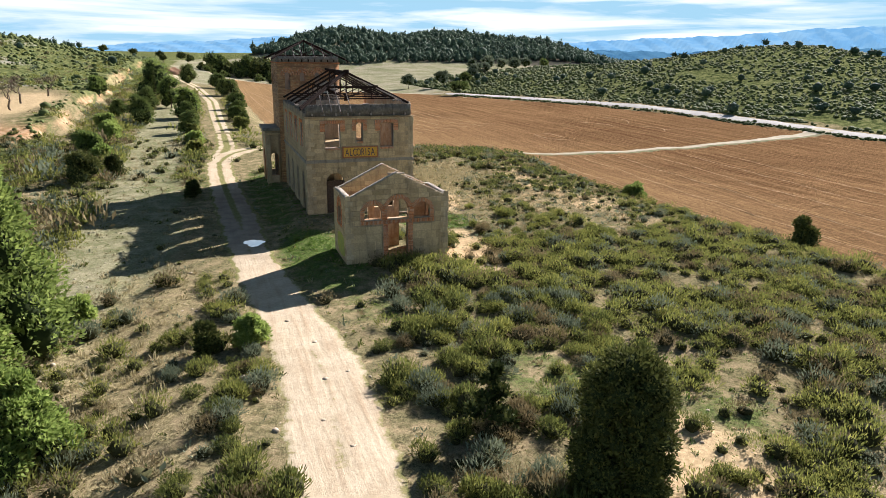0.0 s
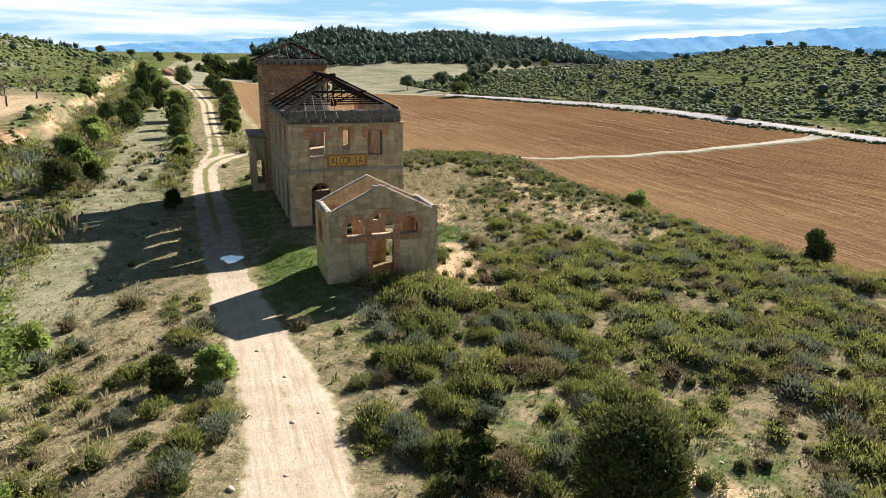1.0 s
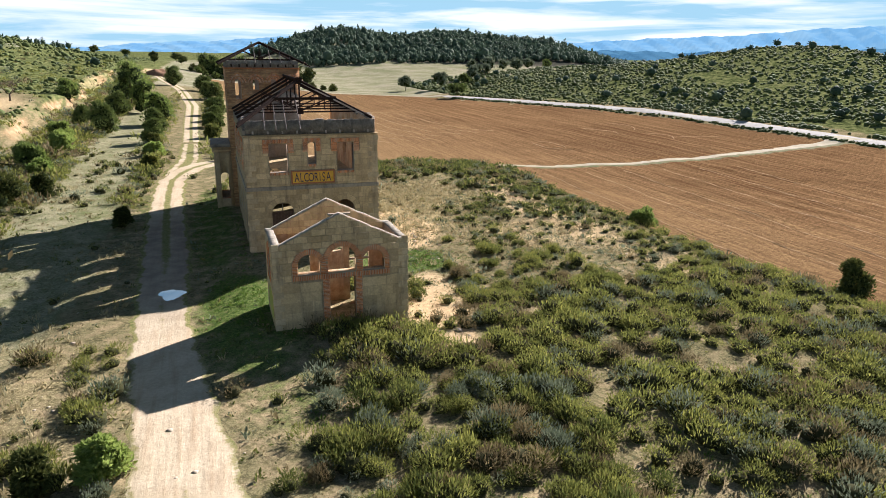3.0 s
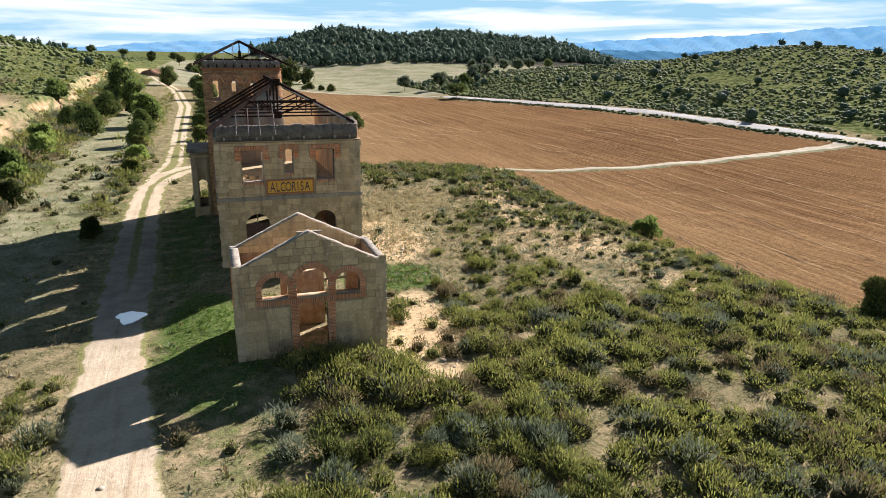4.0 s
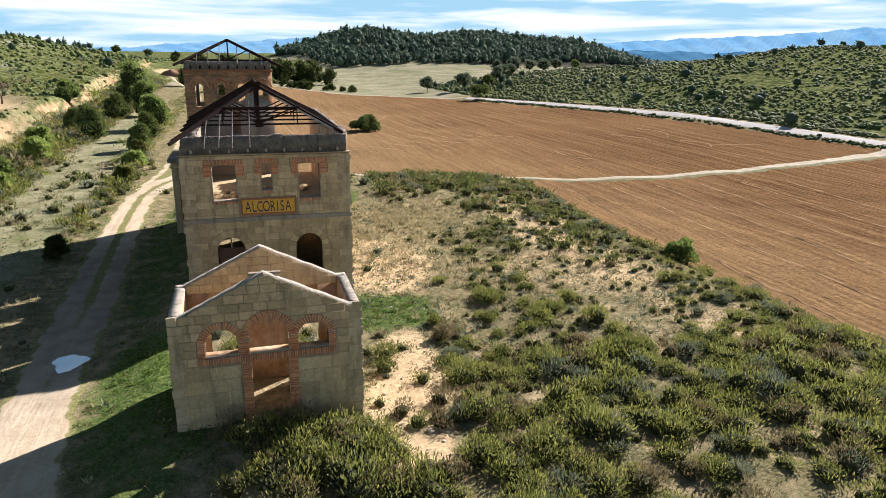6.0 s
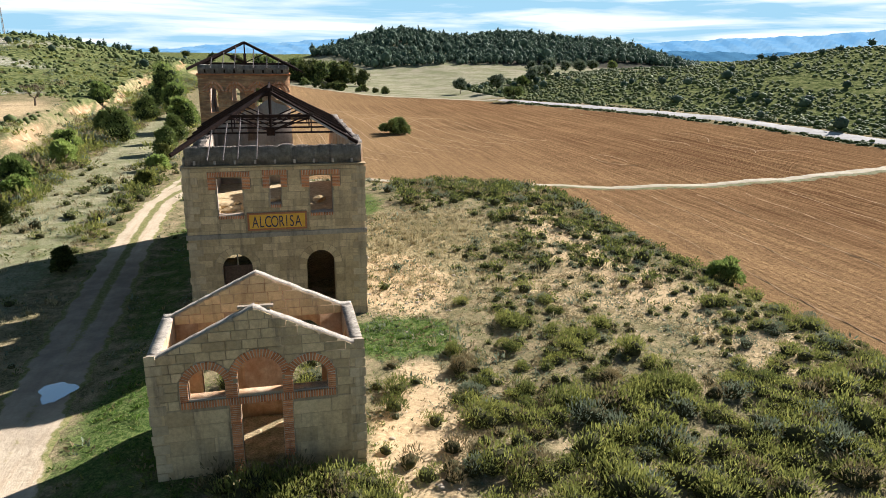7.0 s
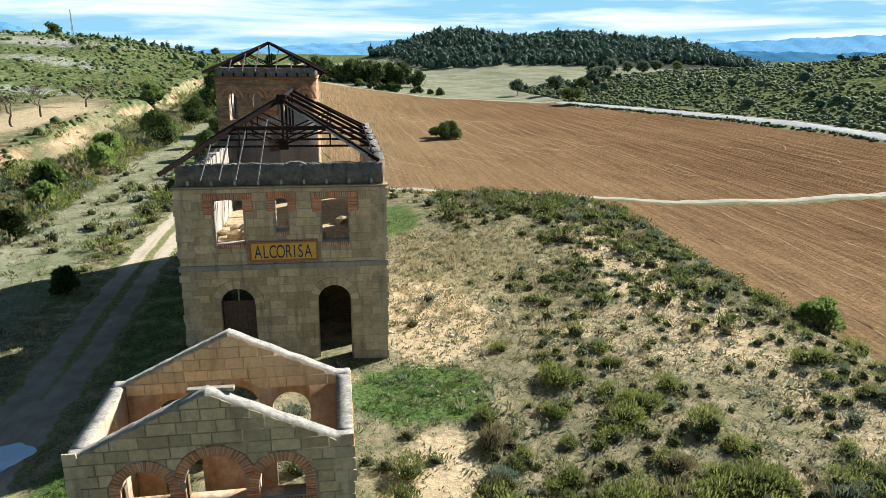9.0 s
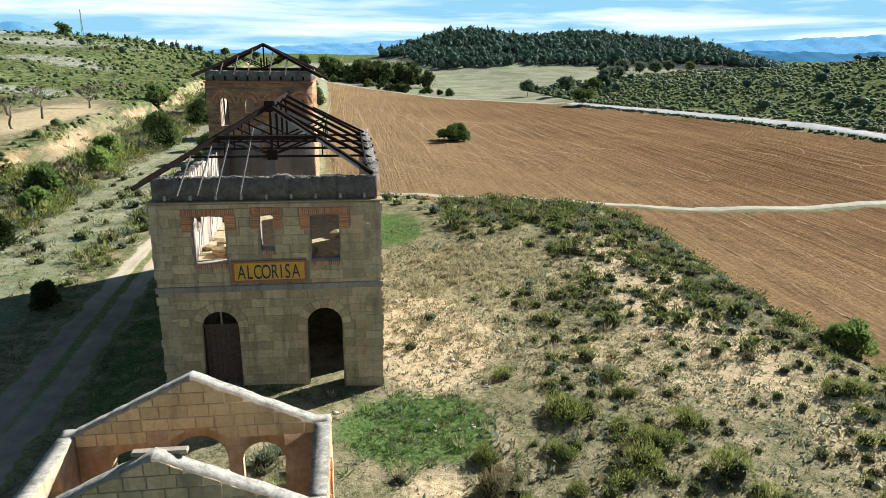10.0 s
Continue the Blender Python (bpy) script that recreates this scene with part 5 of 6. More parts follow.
def tower_roof():
    xm, yr = 9.2, 64.65
    ze, zr = 11.60, 12.95
    rf = thing("tower_roof_frame", "dark rusted steel frame of the open tower roof", "roof frame", (TX0, TY0, 11.58))
    for x in (TX0, TX1):
        for y in (TY0, TY1):
            q = Vector((x, y, ze))
            p = Vector((xm, yr, zr))
            bar("hip_rafter", p, q + (q - p).normalized() * 0.75, 0.12, 0.15, STEEL, rf)
    for y in (TY0 + 1.3, yr, TY1 - 1.3):
        g = 1 - abs(y - yr) / (yr - TY0)
        bar("tie_beam", (TX0 + 0.2, y, ze + 0.04), (TX1 - 0.2, y, ze + 0.04), 0.07, 0.08, STEEL, rf)
        bar("king_post", (xm, y, ze), (xm, y, ze + (zr - ze) * g), 0.08, 0.08, STEEL, rf)
        for sgn in (-1, 1):
            w = (TX1 - TX0) / 2
            bar("rafter", (xm, y, ze + (zr - ze) * g), (xm + sgn * w * g, y, ze + 0.02), 0.08, 0.09, STEEL, rf) if g > 0.9 else None
            bar("brace", (xm, y, ze + 0.1), (xm + sgn * w * 0.45, y, ze + (zr - ze) * min(g, 0.5)), 0.05, 0.05, STEEL, rf)
    for x in (7.3, 8.0, 8.7, 9.8, 10.6, 11.3):
        g = 1 - abs(x - xm) / ((TX1 - TX0) / 2)
        bar("jack_rafter", (x, TY0 + (yr - TY0) * max(0.15, g), ze + (zr - ze) * max(0.15, g)), (x - 0.05, TY0 - 0.25, ze - 0.2), 0.05, 0.06, DULL_STEEL, rf)
    bar("loose_rafter", (11.4, TY0 + 0.6, ze + 0.25), (12.75, TY0 - 0.1, ze - 0.42), 0.07, 0.08, STEEL, rf)
    return rf


main_roof()
tower_roof()


# ---------------------------------------------------------------- porch beside the tower
def porch():
    rng = random.Random(9)
    po = thing("arched_porch", "flat-roofed stone porch with round arches beside the tower", "porch", (5.15, 62.3, 0))
    x0, x1, y0, y1, h = 5.15, TX0, 62.3, 65.9, 5.15
    arch = round_hole(5.55, 6.2, 1.1, 3.15)
    mats = (STONE, PALE_PLASTER, BRICK, BAND)
    part("front_wall", wall_mesh("front_wall", x0, x1, 0.3, -0.3, lambda u: h, [arch], on_front(y0), mats), po)
    part("back_wall", wall_mesh("back_wall", x0, x1, 0.3, -0.3, lambda u: h, [arch], on_back(y1), mats), po)
    part("side_wall", wall_mesh("side_wall", y0 + 0.3, y1 - 0.3, 0.3, -0.3, lambda u: h, [round_hole(63.4, 64.8, 0.1, 3.4)], on_left(x0), mats), po)
    block("cornice", x0 - 0.22, x1 - 0.02, y0 - 0.22, y1 + 0.22, h, h + 0.25, BAND, po, "weathered projecting cornice", 0.04)
    block("cornice_base", x0 - 0.1, x1 - 0.02, y0 - 0.1, y1 + 0.1, h - 0.35, h - 0.22, STONE, po, "", 0.02)
    return po


porch()


# ---------------------------------------------------------------- the station's name board
def name_board():
    sg = thing("station_sign", "yellow tiled station sign with dark blue capital letters", "sign", (9.43, MY0, 4.54))
    x0, x1, z0, z1, y = 9.43, 12.08, 4.54, 5.36, MY0 - 0.03
    block("panel", x0 + 0.07, x1 - 0.07, y - 0.035, y + 0.03, z0 + 0.07, z1 - 0.07, YELLOW, sg, "glossy yellow tile field", 0.005)
    for a, b, c, d in ((x0, x1, z0, z0 + 0.085), (x0, x1, z1 - 0.085, z1), (x0, x0 + 0.085, z0 + 0.09, z1 - 0.09), (x1 - 0.085, x1, z0 + 0.09, z1 - 0.09)):
        block("border", a, b, y - 0.06, y + 0.03, c, d, BORDER, sg, "red-brown tile border", 0.01)
    word = "ALCORISA"
    pitch = [0.30, 0.27, 0.29, 0.31, 0.29, 0.17, 0.29, 0.30]
    at = x0 + 0.19
    deps = bpy.context.evaluated_depsgraph_get()
    for ch, w in zip(word, pitch):
        cu = bpy.data.curves.new("letter", "FONT")
        cu.body, cu.size, cu.extrude, cu.offset, cu.align_x = ch, 0.76, 0.008, 0.0, "CENTER"
        ob = bpy.data.objects.new("letter", cu)
        scene.collection.objects.link(ob)
        deps.update()
        me = bpy.data.meshes.new_from_object(ob.evaluated_get(bpy.context.evaluated_depsgraph_get()))
        bpy.data.objects.remove(ob)
        me.materials.clear()
        me.materials.append(NAVY)
        me.transform(Matrix.Translation((at + w / 2, y - 0.043, z0 + 0.14)) @ Matrix.Rotation(radians(90), 4, "X") @ Matrix.Diagonal((0.58, 1.0, 1.0, 1.0)))
        part("letter", me, sg, "dark blue capital letter")
        at += w
    return sg


name_board()


# ---------------------------------------------------------------- plants
RNG = np.random.RandomState(11)


def sprigs(rng, n, long, wide, spread=1.0, up=0.8, domes=4, low=0.15):
    """Short upright twigs with crossed narrow leaves, all over a few low domes. Unit bush: radius about 1, height about 1."""
    tops = [(rng.normal() * 0.28 * spread, rng.normal() * 0.28 * spread, rng.uniform(0.5, 0.8)) for k in range(domes)]
    V, F = [], []
    for k in range(n):
        cx, cy, r = tops[k % domes]
        d = rng.normal(size=3)
        d /= np.linalg.norm(d)
        d[2] = abs(d[2])
        p = np.array([cx, cy, low]) + d * np.array([r, r, r * 0.95]) * rng.uniform(0.5, 0.95) * np.array([spread, spread, 1])
        out = d * 0.55 + np.array([0, 0, up]) + rng.normal(size=3) * 0.22
        out /= np.linalg.norm(out)
        ln, w = long * rng.uniform(0.6, 1.4), wide * rng.uniform(0.7, 1.3)
        side = np.cross(out, rng.normal(size=3))
        side /= np.linalg.norm(side)
        other = np.cross(out, side)
        i = len(V)
        V += [p, p + out * ln, p + out * ln * 0.6 + side * w + other * w * 0.4, p + out * ln * 0.5 - side * w + other * w * 0.4]
        F += [(i, i + 2, i + 1), (i, i + 1, i + 3)]
    return np.array(V), np.array(F)


ICO_BM = bmesh.new()
bmesh.ops.create_icosphere(ICO_BM, subdivisions=1, radius=1.0)
ICO_V = np.array([v.co[:] for v in ICO_BM.verts])
ICO_F = np.array([[v.index for v in f.verts] for f in ICO_BM.faces])
ICO_BM.free()
ICO2_BM = bmesh.new()
bmesh.ops.create_icosphere(ICO2_BM, subdivisions=2, radius=1.0)
ICO2_V = np.array([v.co[:] for v in ICO2_BM.verts])
ICO2_F = np.array([[v.index for v in f.verts] for f in ICO2_BM.faces])
ICO2_BM.free()


def lump(rng, centre, size, rough=0.3, fine=False):
    v, f = (ICO2_V, ICO2_F) if fine else (ICO_V, ICO_F)
    v = v * (1 + rng.uniform(-rough, rough, (len(v), 1)))
    return v * np.asarray(size) + np.asarray(centre), f


def merge(pieces):
    V, F, n = [], [], 0
    for v, f in pieces:
        V.append(v)
        F.append(np.asarray(f) + n)
        n += len(v)
    return np.concatenate(V), np.concatenate(F)


def tufts(rng, centres, size, n, leaf, flat=0.8):
    """Sprays of pointed leaf clumps on the outside of rounded masses: centres (k, 3), size of each mass."""
    c, s = np.repeat(np.asarray(centres), n, axis=0), np.repeat(np.asarray(size), n)[:, None]

    def unit(v):
        return v / np.linalg.norm(v, axis=1)[:, None]
    d = unit(rng.normal(size=(len(c), 3)))
    d[:, 2] = np.where(d[:, 2] < -0.5, -d[:, 2], d[:, 2])
    p = c + d * s * rng.uniform(0.55, 1.02, (len(c), 1)) * np.array([1, 1, flat])
    out = unit(d + rng.normal(size=c.shape) * 0.45 + np.array([0, 0, 0.25]))
    side = unit(np.cross(out, rng.normal(size=c.shape)))
    other = np.cross(out, side)
    ln, w = leaf * rng.uniform(0.7, 1.4, (len(c), 1)), leaf * rng.uniform(0.28, 0.5, (len(c), 1))
    V = np.stack([p - out * ln * 0.4, p + out * ln, p + side * w + other * w * 0.4, p - side * w + other * w * 0.4], 1).reshape(-1, 3)
    k = np.arange(len(c)) * 4
    F = np.stack([k, k + 2, k + 1, k, k + 1, k + 3], 1).reshape(-1, 3)
    return V, F


def placed(V, x, y, z, sx, sz, turn):
    c, s = math.cos(turn), math.sin(turn)
    out = np.empty_like(V)
    out[:, 0] = (V[:, 0] * c - V[:, 1] * s) * sx + x
    out[:, 1] = (V[:, 0] * s + V[:, 1] * c) * sx + y
    out[:, 2] = V[:, 2] * sz + z
    return out


def scatter(name, templates, places, mat, label, category, soft=False):
    """Many small plants as one joined mesh. places: rows of x, y, width, height."""
    V, F, n = [], [], 0
    for x, y, w, h in places:
        tv, tf = templates[RNG.randint(len(templates))]
        V.append(placed(tv, x, y, float(gz(x, y)) - 0.04, w, h, RNG.uniform(0, 6.28)))
        F.append(tf + n)
        n += len(tv)
    if V:
        tagged(new(name, fast_mesh(name, np.concatenate(V), np.concatenate(F), mat, None, soft)), label, category, kind="stuff")


SHRUB_V = [sprigs(np.random.RandomState(k), 760, 0.18, 0.022, up=0.5) for k in range(6)]
MID_V = [sprigs(np.random.RandomState(20 + k), 250, 0.19, 0.027, up=0.5) for k in range(6)]
LOW_V = [sprigs(np.random.RandomState(30 + k), 105, 0.21, 0.038, up=0.5) for k in range(6)]
SHRUB_CORE = [lump(np.random.RandomState(40 + k), (0, 0, 0.18), (0.50, 0.50, 0.36), 0.28) for k in range(3)]
SMALL_V = [sprigs(np.random.RandomState(60 + k), 70, 0.24, 0.050, up=0.5) for k in range(5)]
BANK_V = [sprigs(np.random.RandomState(70 + k), 50, 0.26, 0.064, up=0.5) for k in range(5)]
TINY_V = [lump(np.random.RandomState(80 + k), (0, 0, 0.3), (0.62, 0.6, 0.5), 0.42) for k in range(6)]
TUSSOCK_V = [sprigs(np.random.RandomState(100 + k), 16, 0.75, 0.055, spread=0.45, up=1.1, domes=1, low=-0.35) for k in range(4)]
HERB_V = [sprigs(np.random.RandomState(110 + k), 11, 0.5, 0.09, spread=0.9, up=0.5, domes=2, low=-0.3) for k in range(4)]


def near_track(x, y, margin=0.35):
    return abs(x - np.interp(y, TRACK_Y, TRACK_X)) < np.interp(y, TRACK_Y, TRACK_W) + margin


def built_on(x, y, m=0.35):
    return (SX0 - m < x < SX1 + m and SY0 - m < y < SY1 + m) or (MX0 - m < x < MX1 + m and MY0 - m < y < MY1 + 1 + m) or (4.9 - m < x < TX1 + m and TY0 - m < y < TY1 + m)


def patchy(x, y):
    return noise.noise(Vector((x * 0.22, y * 0.22, 3.3))) + 0.5 * noise.noise(Vector((x * 0.6, y * 0.6, 8.1)))


def scrub_density(x, y, clear):
    """Shrubs to a square metre at a place."""
    if near_track(x, y, 0.4) or built_on(x, y, 0.5):
        return 0.0
    if y < 11 or x > 1.37 * y + 1.5 or x < -0.3 * y - 4:      # thinner round the start of the way
        return 0.35 + 0.5 * patchy(x, y)
    edge = float(np.interp(y, FIELD_Y, FIELD_X))
    mid = float(np.interp(y, TRACK_Y, TRACK_X))
    if x > edge - 0.3:
        return 0.0
    p = patchy(x, y)
    if x > mid:
        d = (2.7 if y > 21 and x > 14 else 2.4) if y < 38.5 else 2.0 if x < 24 else 2.6
        if 19 < x < edge and y > 66:
            d = 2.3
        if y > 44 and x < 21:
            d = 0.25
        if x < 8 and y > 33:
            d = 0.12
        if x - mid < 3.4 and y < 34:
            d *= 0.45
        if x < 9.3 and 27 < y < 35:
            d *= 0.3
        if math.hypot((x - 11.6) / 2.0, (y - 20.6) / 2.4) < 1 or math.hypot((x - 15.8) / 3.2, (y - 16.4) / 1.7) < 1:
            d *= 0.12
        d *= (1.05 if y < 26 else 0.85 if y < 38.5 else 0.7) + 0.85 * p if p > -0.6 else 0.25
    else:
        d = 0.85 + 0.9 * p
        if mid - x < 3.6 and y < 33:
            d = 1.7 + 0.4 * p
        if x < -9:
            d = 0.9 + 0.6 * p
        if 38 < y < 62 and x > -9:
            d = 0.05
    if edge - 4.5 < x and y < 86:
        return 2.3 + p
    return max(0.0, d * (1 - min(1.0, clear)))


def lay_scrub():
    rows = []
    for x0, x1, y0, y1 in ((-26, 42, -8, 96),):
        tries = int((x1 - x0) * (y1 - y0) * 3.0)
        xs, ys, pick = RNG.uniform(x0, x1, tries), RNG.uniform(y0, y1, tries), RNG.uniform(0, 3.0, tries)
        z = zones(xs, ys)
        open_ground = np.max([z["bare"] * 0.7, z["green"], z["dry"], z["bed"] * 0.85], axis=0)
        for x, y, p, clear in zip(xs, ys, pick, open_ground):
            if p < scrub_density(x, y, clear):
                w = min(1.0, (0.60 if y < 38.5 or y > 68 else 0.42) * math.exp(RNG.normal() * 0.30))
                rows.append((x, y, w, w * RNG.uniform(0.85, 1.25)))
    return rows


SCRUB_ROWS = lay_scrub()
KINDS = [("shrub", SCRUB, "dense green rosemary-like shrub on dry ground"), ("dry_shrub", SCRUB_DRY, "brownish half-dry shrub on sandy ground"), ("grey_shrub", SCRUB_GREY, "grey-green low thyme shrub on dry ground")]
shrub_masters = {}


def shrub_thing(kind, k, x, y, w, h):
    name, mat, label = KINDS[kind]
    turn = RNG.uniform(0, 6.28)
    m = Matrix.LocRotScale((x, y, float(gz(x, y)) - 0.05), Euler((0, 0, turn)), None)
    if (kind, k) not in shrub_masters:
        top = new(name, fast_mesh(name, *SHRUB_V[k], mat))
        # solid dark lump: the shade inside the shrub is put into its colour
        part("twig_core", fast_mesh("twig_core", *SHRUB_CORE[k % 3], CORE, None, True), top, "solid dark lump painted as shade inside the shrub")
        tagged(top, label, "shrub", "scrub on the slope")
        shrub_masters[kind, k] = top
        top.matrix_basis = m
    else:
        top = copy_thing(shrub_masters[kind, k], m)
    top.scale = (w, w, h)
    return top


for k in range(26):       # tall thicket in front of the small building
    x, y = RNG.uniform(9.3, 14.2), RNG.uniform(31.0, 35.2)
    w = RNG.uniform(0.7, 1.05)
    if x > 9.8 or y < 34:
        SCRUB_ROWS.append((x, y, w, w * RNG.uniform(0.9, 1.2)))


def close_by(x, y):
    return 13 < y < 30 and -2 < x < 17 or 38 < y < 49 and 13 < x < 29


near_rows = [r for r in SCRUB_ROWS if close_by(r[0], r[1])]
rest_rows = [r for r in SCRUB_ROWS if not close_by(r[0], r[1])]
near_rows.sort(key=lambda r: -r[2])
spare = near_rows[298:]
for x, y, w, h in [(0.35, 17.8, 0.95, 1.1), (1.4, 16.6, 1.0, 1.1)] + near_rows[:298]:
    shrub_thing(RNG.choice([0, 0, 0, 0, 0, 1, 2]), RNG.randint(6), x, y, w, h)
mid_rows = spare + [r for r in rest_rows if r[1] < 50]
far_rows = [r for r in rest_rows if r[1] >= 50]
random.Random(4).shuffle(mid_rows)
random.Random(5).shuffle(far_rows)
for mat, share, name, label in ((SCRUB, (0.0, 0.72), "scrub", "low green scrub on the dry slope"), (SCRUB_DRY, (0.72, 0.86), "dry_scrub", "brownish dry scrub on the slope"), (SCRUB_GREY, (0.86, 1.0), "grey_scrub", "grey-green thyme scrub on the slope")):
    k0, k1 = int(len(mid_rows) * share[0]), int(len(mid_rows) * share[1])
    scatter(name, MID_V, [r for r in mid_rows[k0:k1] if r[2] > 0.5], mat, label, "scrub")
    scatter("low_" + name, LOW_V, [r for r in mid_rows[k0:k1] if r[2] <= 0.5], mat, label, "scrub")
    k0, k1 = int(len(far_rows) * share[0]), int(len(far_rows) * share[1])
    scatter("far_" + name, SMALL_V, [(x, y, w * 1.15, h) for x, y, w, h in far_rows[k0:k1]], mat, label, "scrub")
# the same dark lumps paint the shade inside the joined scrub
scatter("scrub_stems", SHRUB_CORE, mid_rows + far_rows, CORE, "solid dark lumps painted as shade inside the scrub", "scrub")


def sow(name, spots, templates, mat, label, w, h):
    rows = []
    for cx, cy, a, b, n in spots:
        for k in range(n):
            x, y = cx + RNG.normal() * a * 0.55, cy + RNG.normal() * b * 0.55
            if not near_track(x, y, -0.2) and not built_on(x, y, 0.05):
                s = math.exp(RNG.normal() * 0.3)
                rows.append((x, y, w * s, h * s))
    scatter(name, templates, rows, mat, label, "grass")


sow("green_grass", [(15.8, 45.4, 2.2, 1.9, 300), (16.5, 46, 4.5, 4, 200), (5.6, 41.0, 1.6, 3.0, 300), (4.6, 57, 1.4, 9, 80), (10, 34.4, 2.5, 1.0, 60), (10, 35.7, 3.6, 0.3, 110), (6.75, 38, 0.3, 2.2, 60), (6.4, 55, 0.35, 8, 110), (11, 48.3, 4, 0.35, 70), (13.5, 38, 0.35, 2.2, 40), (9, 28, 3, 3, 160), (16, 22, 6, 6, 420), (14, 16, 4, 4, 200)], TUSSOCK_V, GRASS, "patches of fresh green grass and weeds", 0.22, 0.13)
sow("dry_grass", [(21.5, 62.5, 4.5, 4.5, 900), (18, 56, 5, 8, 500), (-5, 28, 5, 13, 900), (-1, 52, 2.0, 3, 60), (26, 50, 6, 6, 300), (-6, 80, 4, 18, 300)], TUSSOCK_V, STRAW, "tufts of pale straw-coloured dry grass", 0.28, 0.26)

shrublets = []
for k in range(9000):
    x, y = RNG.uniform(13.5, 36), RNG.uniform(38, 68)
    if x < float(np.interp(y, FIELD_Y, FIELD_X)) - 0.5 and not built_on(x, y, 0.2) and patchy(x, y) > -0.45 - 0.3 * (x > 20):
        s = 0.19 * math.exp(RNG.normal() * 0.45)
        shrublets.append((x, y, s, s * 0.8))
half = len(shrublets) // 2
scatter("dry_shrublets", HERB_V, shrublets[:half], SCRUB_DRY, "small dry brown shrublets on stony ground", "scrub")
scatter("grey_shrublets", HERB_V, shrublets[half:], SCRUB_GREY, "small grey shrublets on stony ground", "scrub")
bank_rows = []
while len(bank_rows) < 3000:
    f = RNG.uniform()
    x, y = (-8.4 - RNG.uniform() * 11, 40 + 190 * RNG.uniform() ** 1.4) if f < 0.62 else (-19 - RNG.uniform() ** 1.6 * 45, RNG.uniform(60, 250)) if f < 0.87 else (RNG.choice([-1.6, 5.2]) + RNG.normal() * 0.9, RNG.uniform(64, 200))
    c = float(cutting(x, y))
    if near_track(x, y, 0.5) or built_on(x, y, 1.0) or (-33 < x < -22 and 98 < y < 146) or (0.1 < c < 0.9 and RNG.uniform() > 0.12):
        continue
    if noise.noise(Vector((x * 0.13, y * 0.09, 4))) > -0.22:
        s = 0.62 * math.exp(RNG.normal() * 0.42)
        bank_rows.append((x, y, s, s * RNG.uniform(0.8, 1.2)))
for mat, lo, hi, name, label in ((SCRUB, 0, 0.62, "bank_scrub", "green scrub on the banks of the old cutting"), (SCRUB_DRY, 0.62, 0.8, "dry_bank_scrub", "brownish scrub on the banks of the old cutting"), (SCRUB_GREY, 0.8, 1, "grey_bank_scrub", "grey-green scrub on the banks of the old cutting")):
    scatter(name, BANK_V, bank_rows[int(len(bank_rows) * lo):int(len(bank_rows) * hi)], mat, label, "scrub")
herb_spots = []
for k in range(9500):
    x, y = RNG.uniform(-22, 38), RNG.uniform(11, 72)
    if x < float(np.interp(y, FIELD_Y, FIELD_X)) and RNG.uniform() > 0.8 * float(zones(np.array([x]), np.array([y]))["bare"][0]) and patchy(x, y) > -0.5 and not near_track(x, y, 0.0) and not built_on(x, y, 0.1):
        s = math.exp(RNG.normal() * 0.35)
        herb_spots.append((x, y, 0.26 * s, 0.2 * s))
for k in range(1500):
    x, y = RNG.uniform(15, 32), RNG.uniform(40, 66)
    if x < float(np.interp(y, FIELD_Y, FIELD_X)) - 1 and not built_on(x, y, 0.2) and patchy(x + 40, y) > -0.25:
        s = math.exp(RNG.normal() * 0.3)
        herb_spots.insert(RNG.randint(len(herb_spots)), (x, y, 0.3 * s, 0.16 * s))
third = len(herb_spots) // 3
scatter("low_herbs", HERB_V, herb_spots[:third], SCRUB_GREY, "low grey-green herbs between the shrubs", "herbs")
scatter("dry_herbs", HERB_V, herb_spots[third:2 * third], SCRUB_DRY, "low dry brown herbs between the shrubs", "herbs")
scatter("green_herbs", HERB_V, herb_spots[2 * third:], SCRUB, "low green herbs between the shrubs", "herbs")

# loose stones on bare ground
stone_rows = []
for cx, cy, a, b, n in ((17, 53, 3, 5, 260), (14.6, 35, 1.2, 4, 60), (13.5, 15, 3, 4, 70), (3.4, 25, 2.0, 9, 60), (-5, 30, 6, 12, 150), (26, 46, 7, 8, 200)):
    for k in range(n):
        x, y, s = cx + RNG.normal() * a * 0.6, cy + RNG.normal() * b * 0.6, 0.05 * math.exp(RNG.normal() * 0.45)
        if not built_on(x, y, 0.1):
            stone_rows.append((x, y, s, s * 0.8))
scatter("loose_stones", [lump(np.random.RandomState(130 + k), (0, 0, 0.5), (1, 1, 0.8), 0.25) for k in range(5)], stone_rows, STONES, "small pale stones scattered on bare earth", "stones")


# ---------------------------------------------------------------- trees
def limb(rng, p, q, r0, r1, bend=0.15, sides=6, rings=5):
    p, q = np.asarray(p, float), np.asarray(q, float)
    off = rng.normal(size=3) * bend * np.linalg.norm(q - p)
    V, F = [], []
    for k in range(rings):
        f = k / (rings - 1)
        c = p + (q - p) * f + off * math.sin(math.pi * f)
        r = r0 + (r1 - r0) * f
        V += [c + np.array([math.cos(t) * r, math.sin(t) * r, 0]) for t in np.linspace(0, 2 * math.pi, sides, endpoint=False)]
    for k in range(rings - 1):
        for i in range(sides):
            a, b = k * sides + i, k * sides + (i + 1) % sides
            F += [(a, b, b + sides), (a, b + sides, a + sides)]
    return np.array(V), np.array(F)


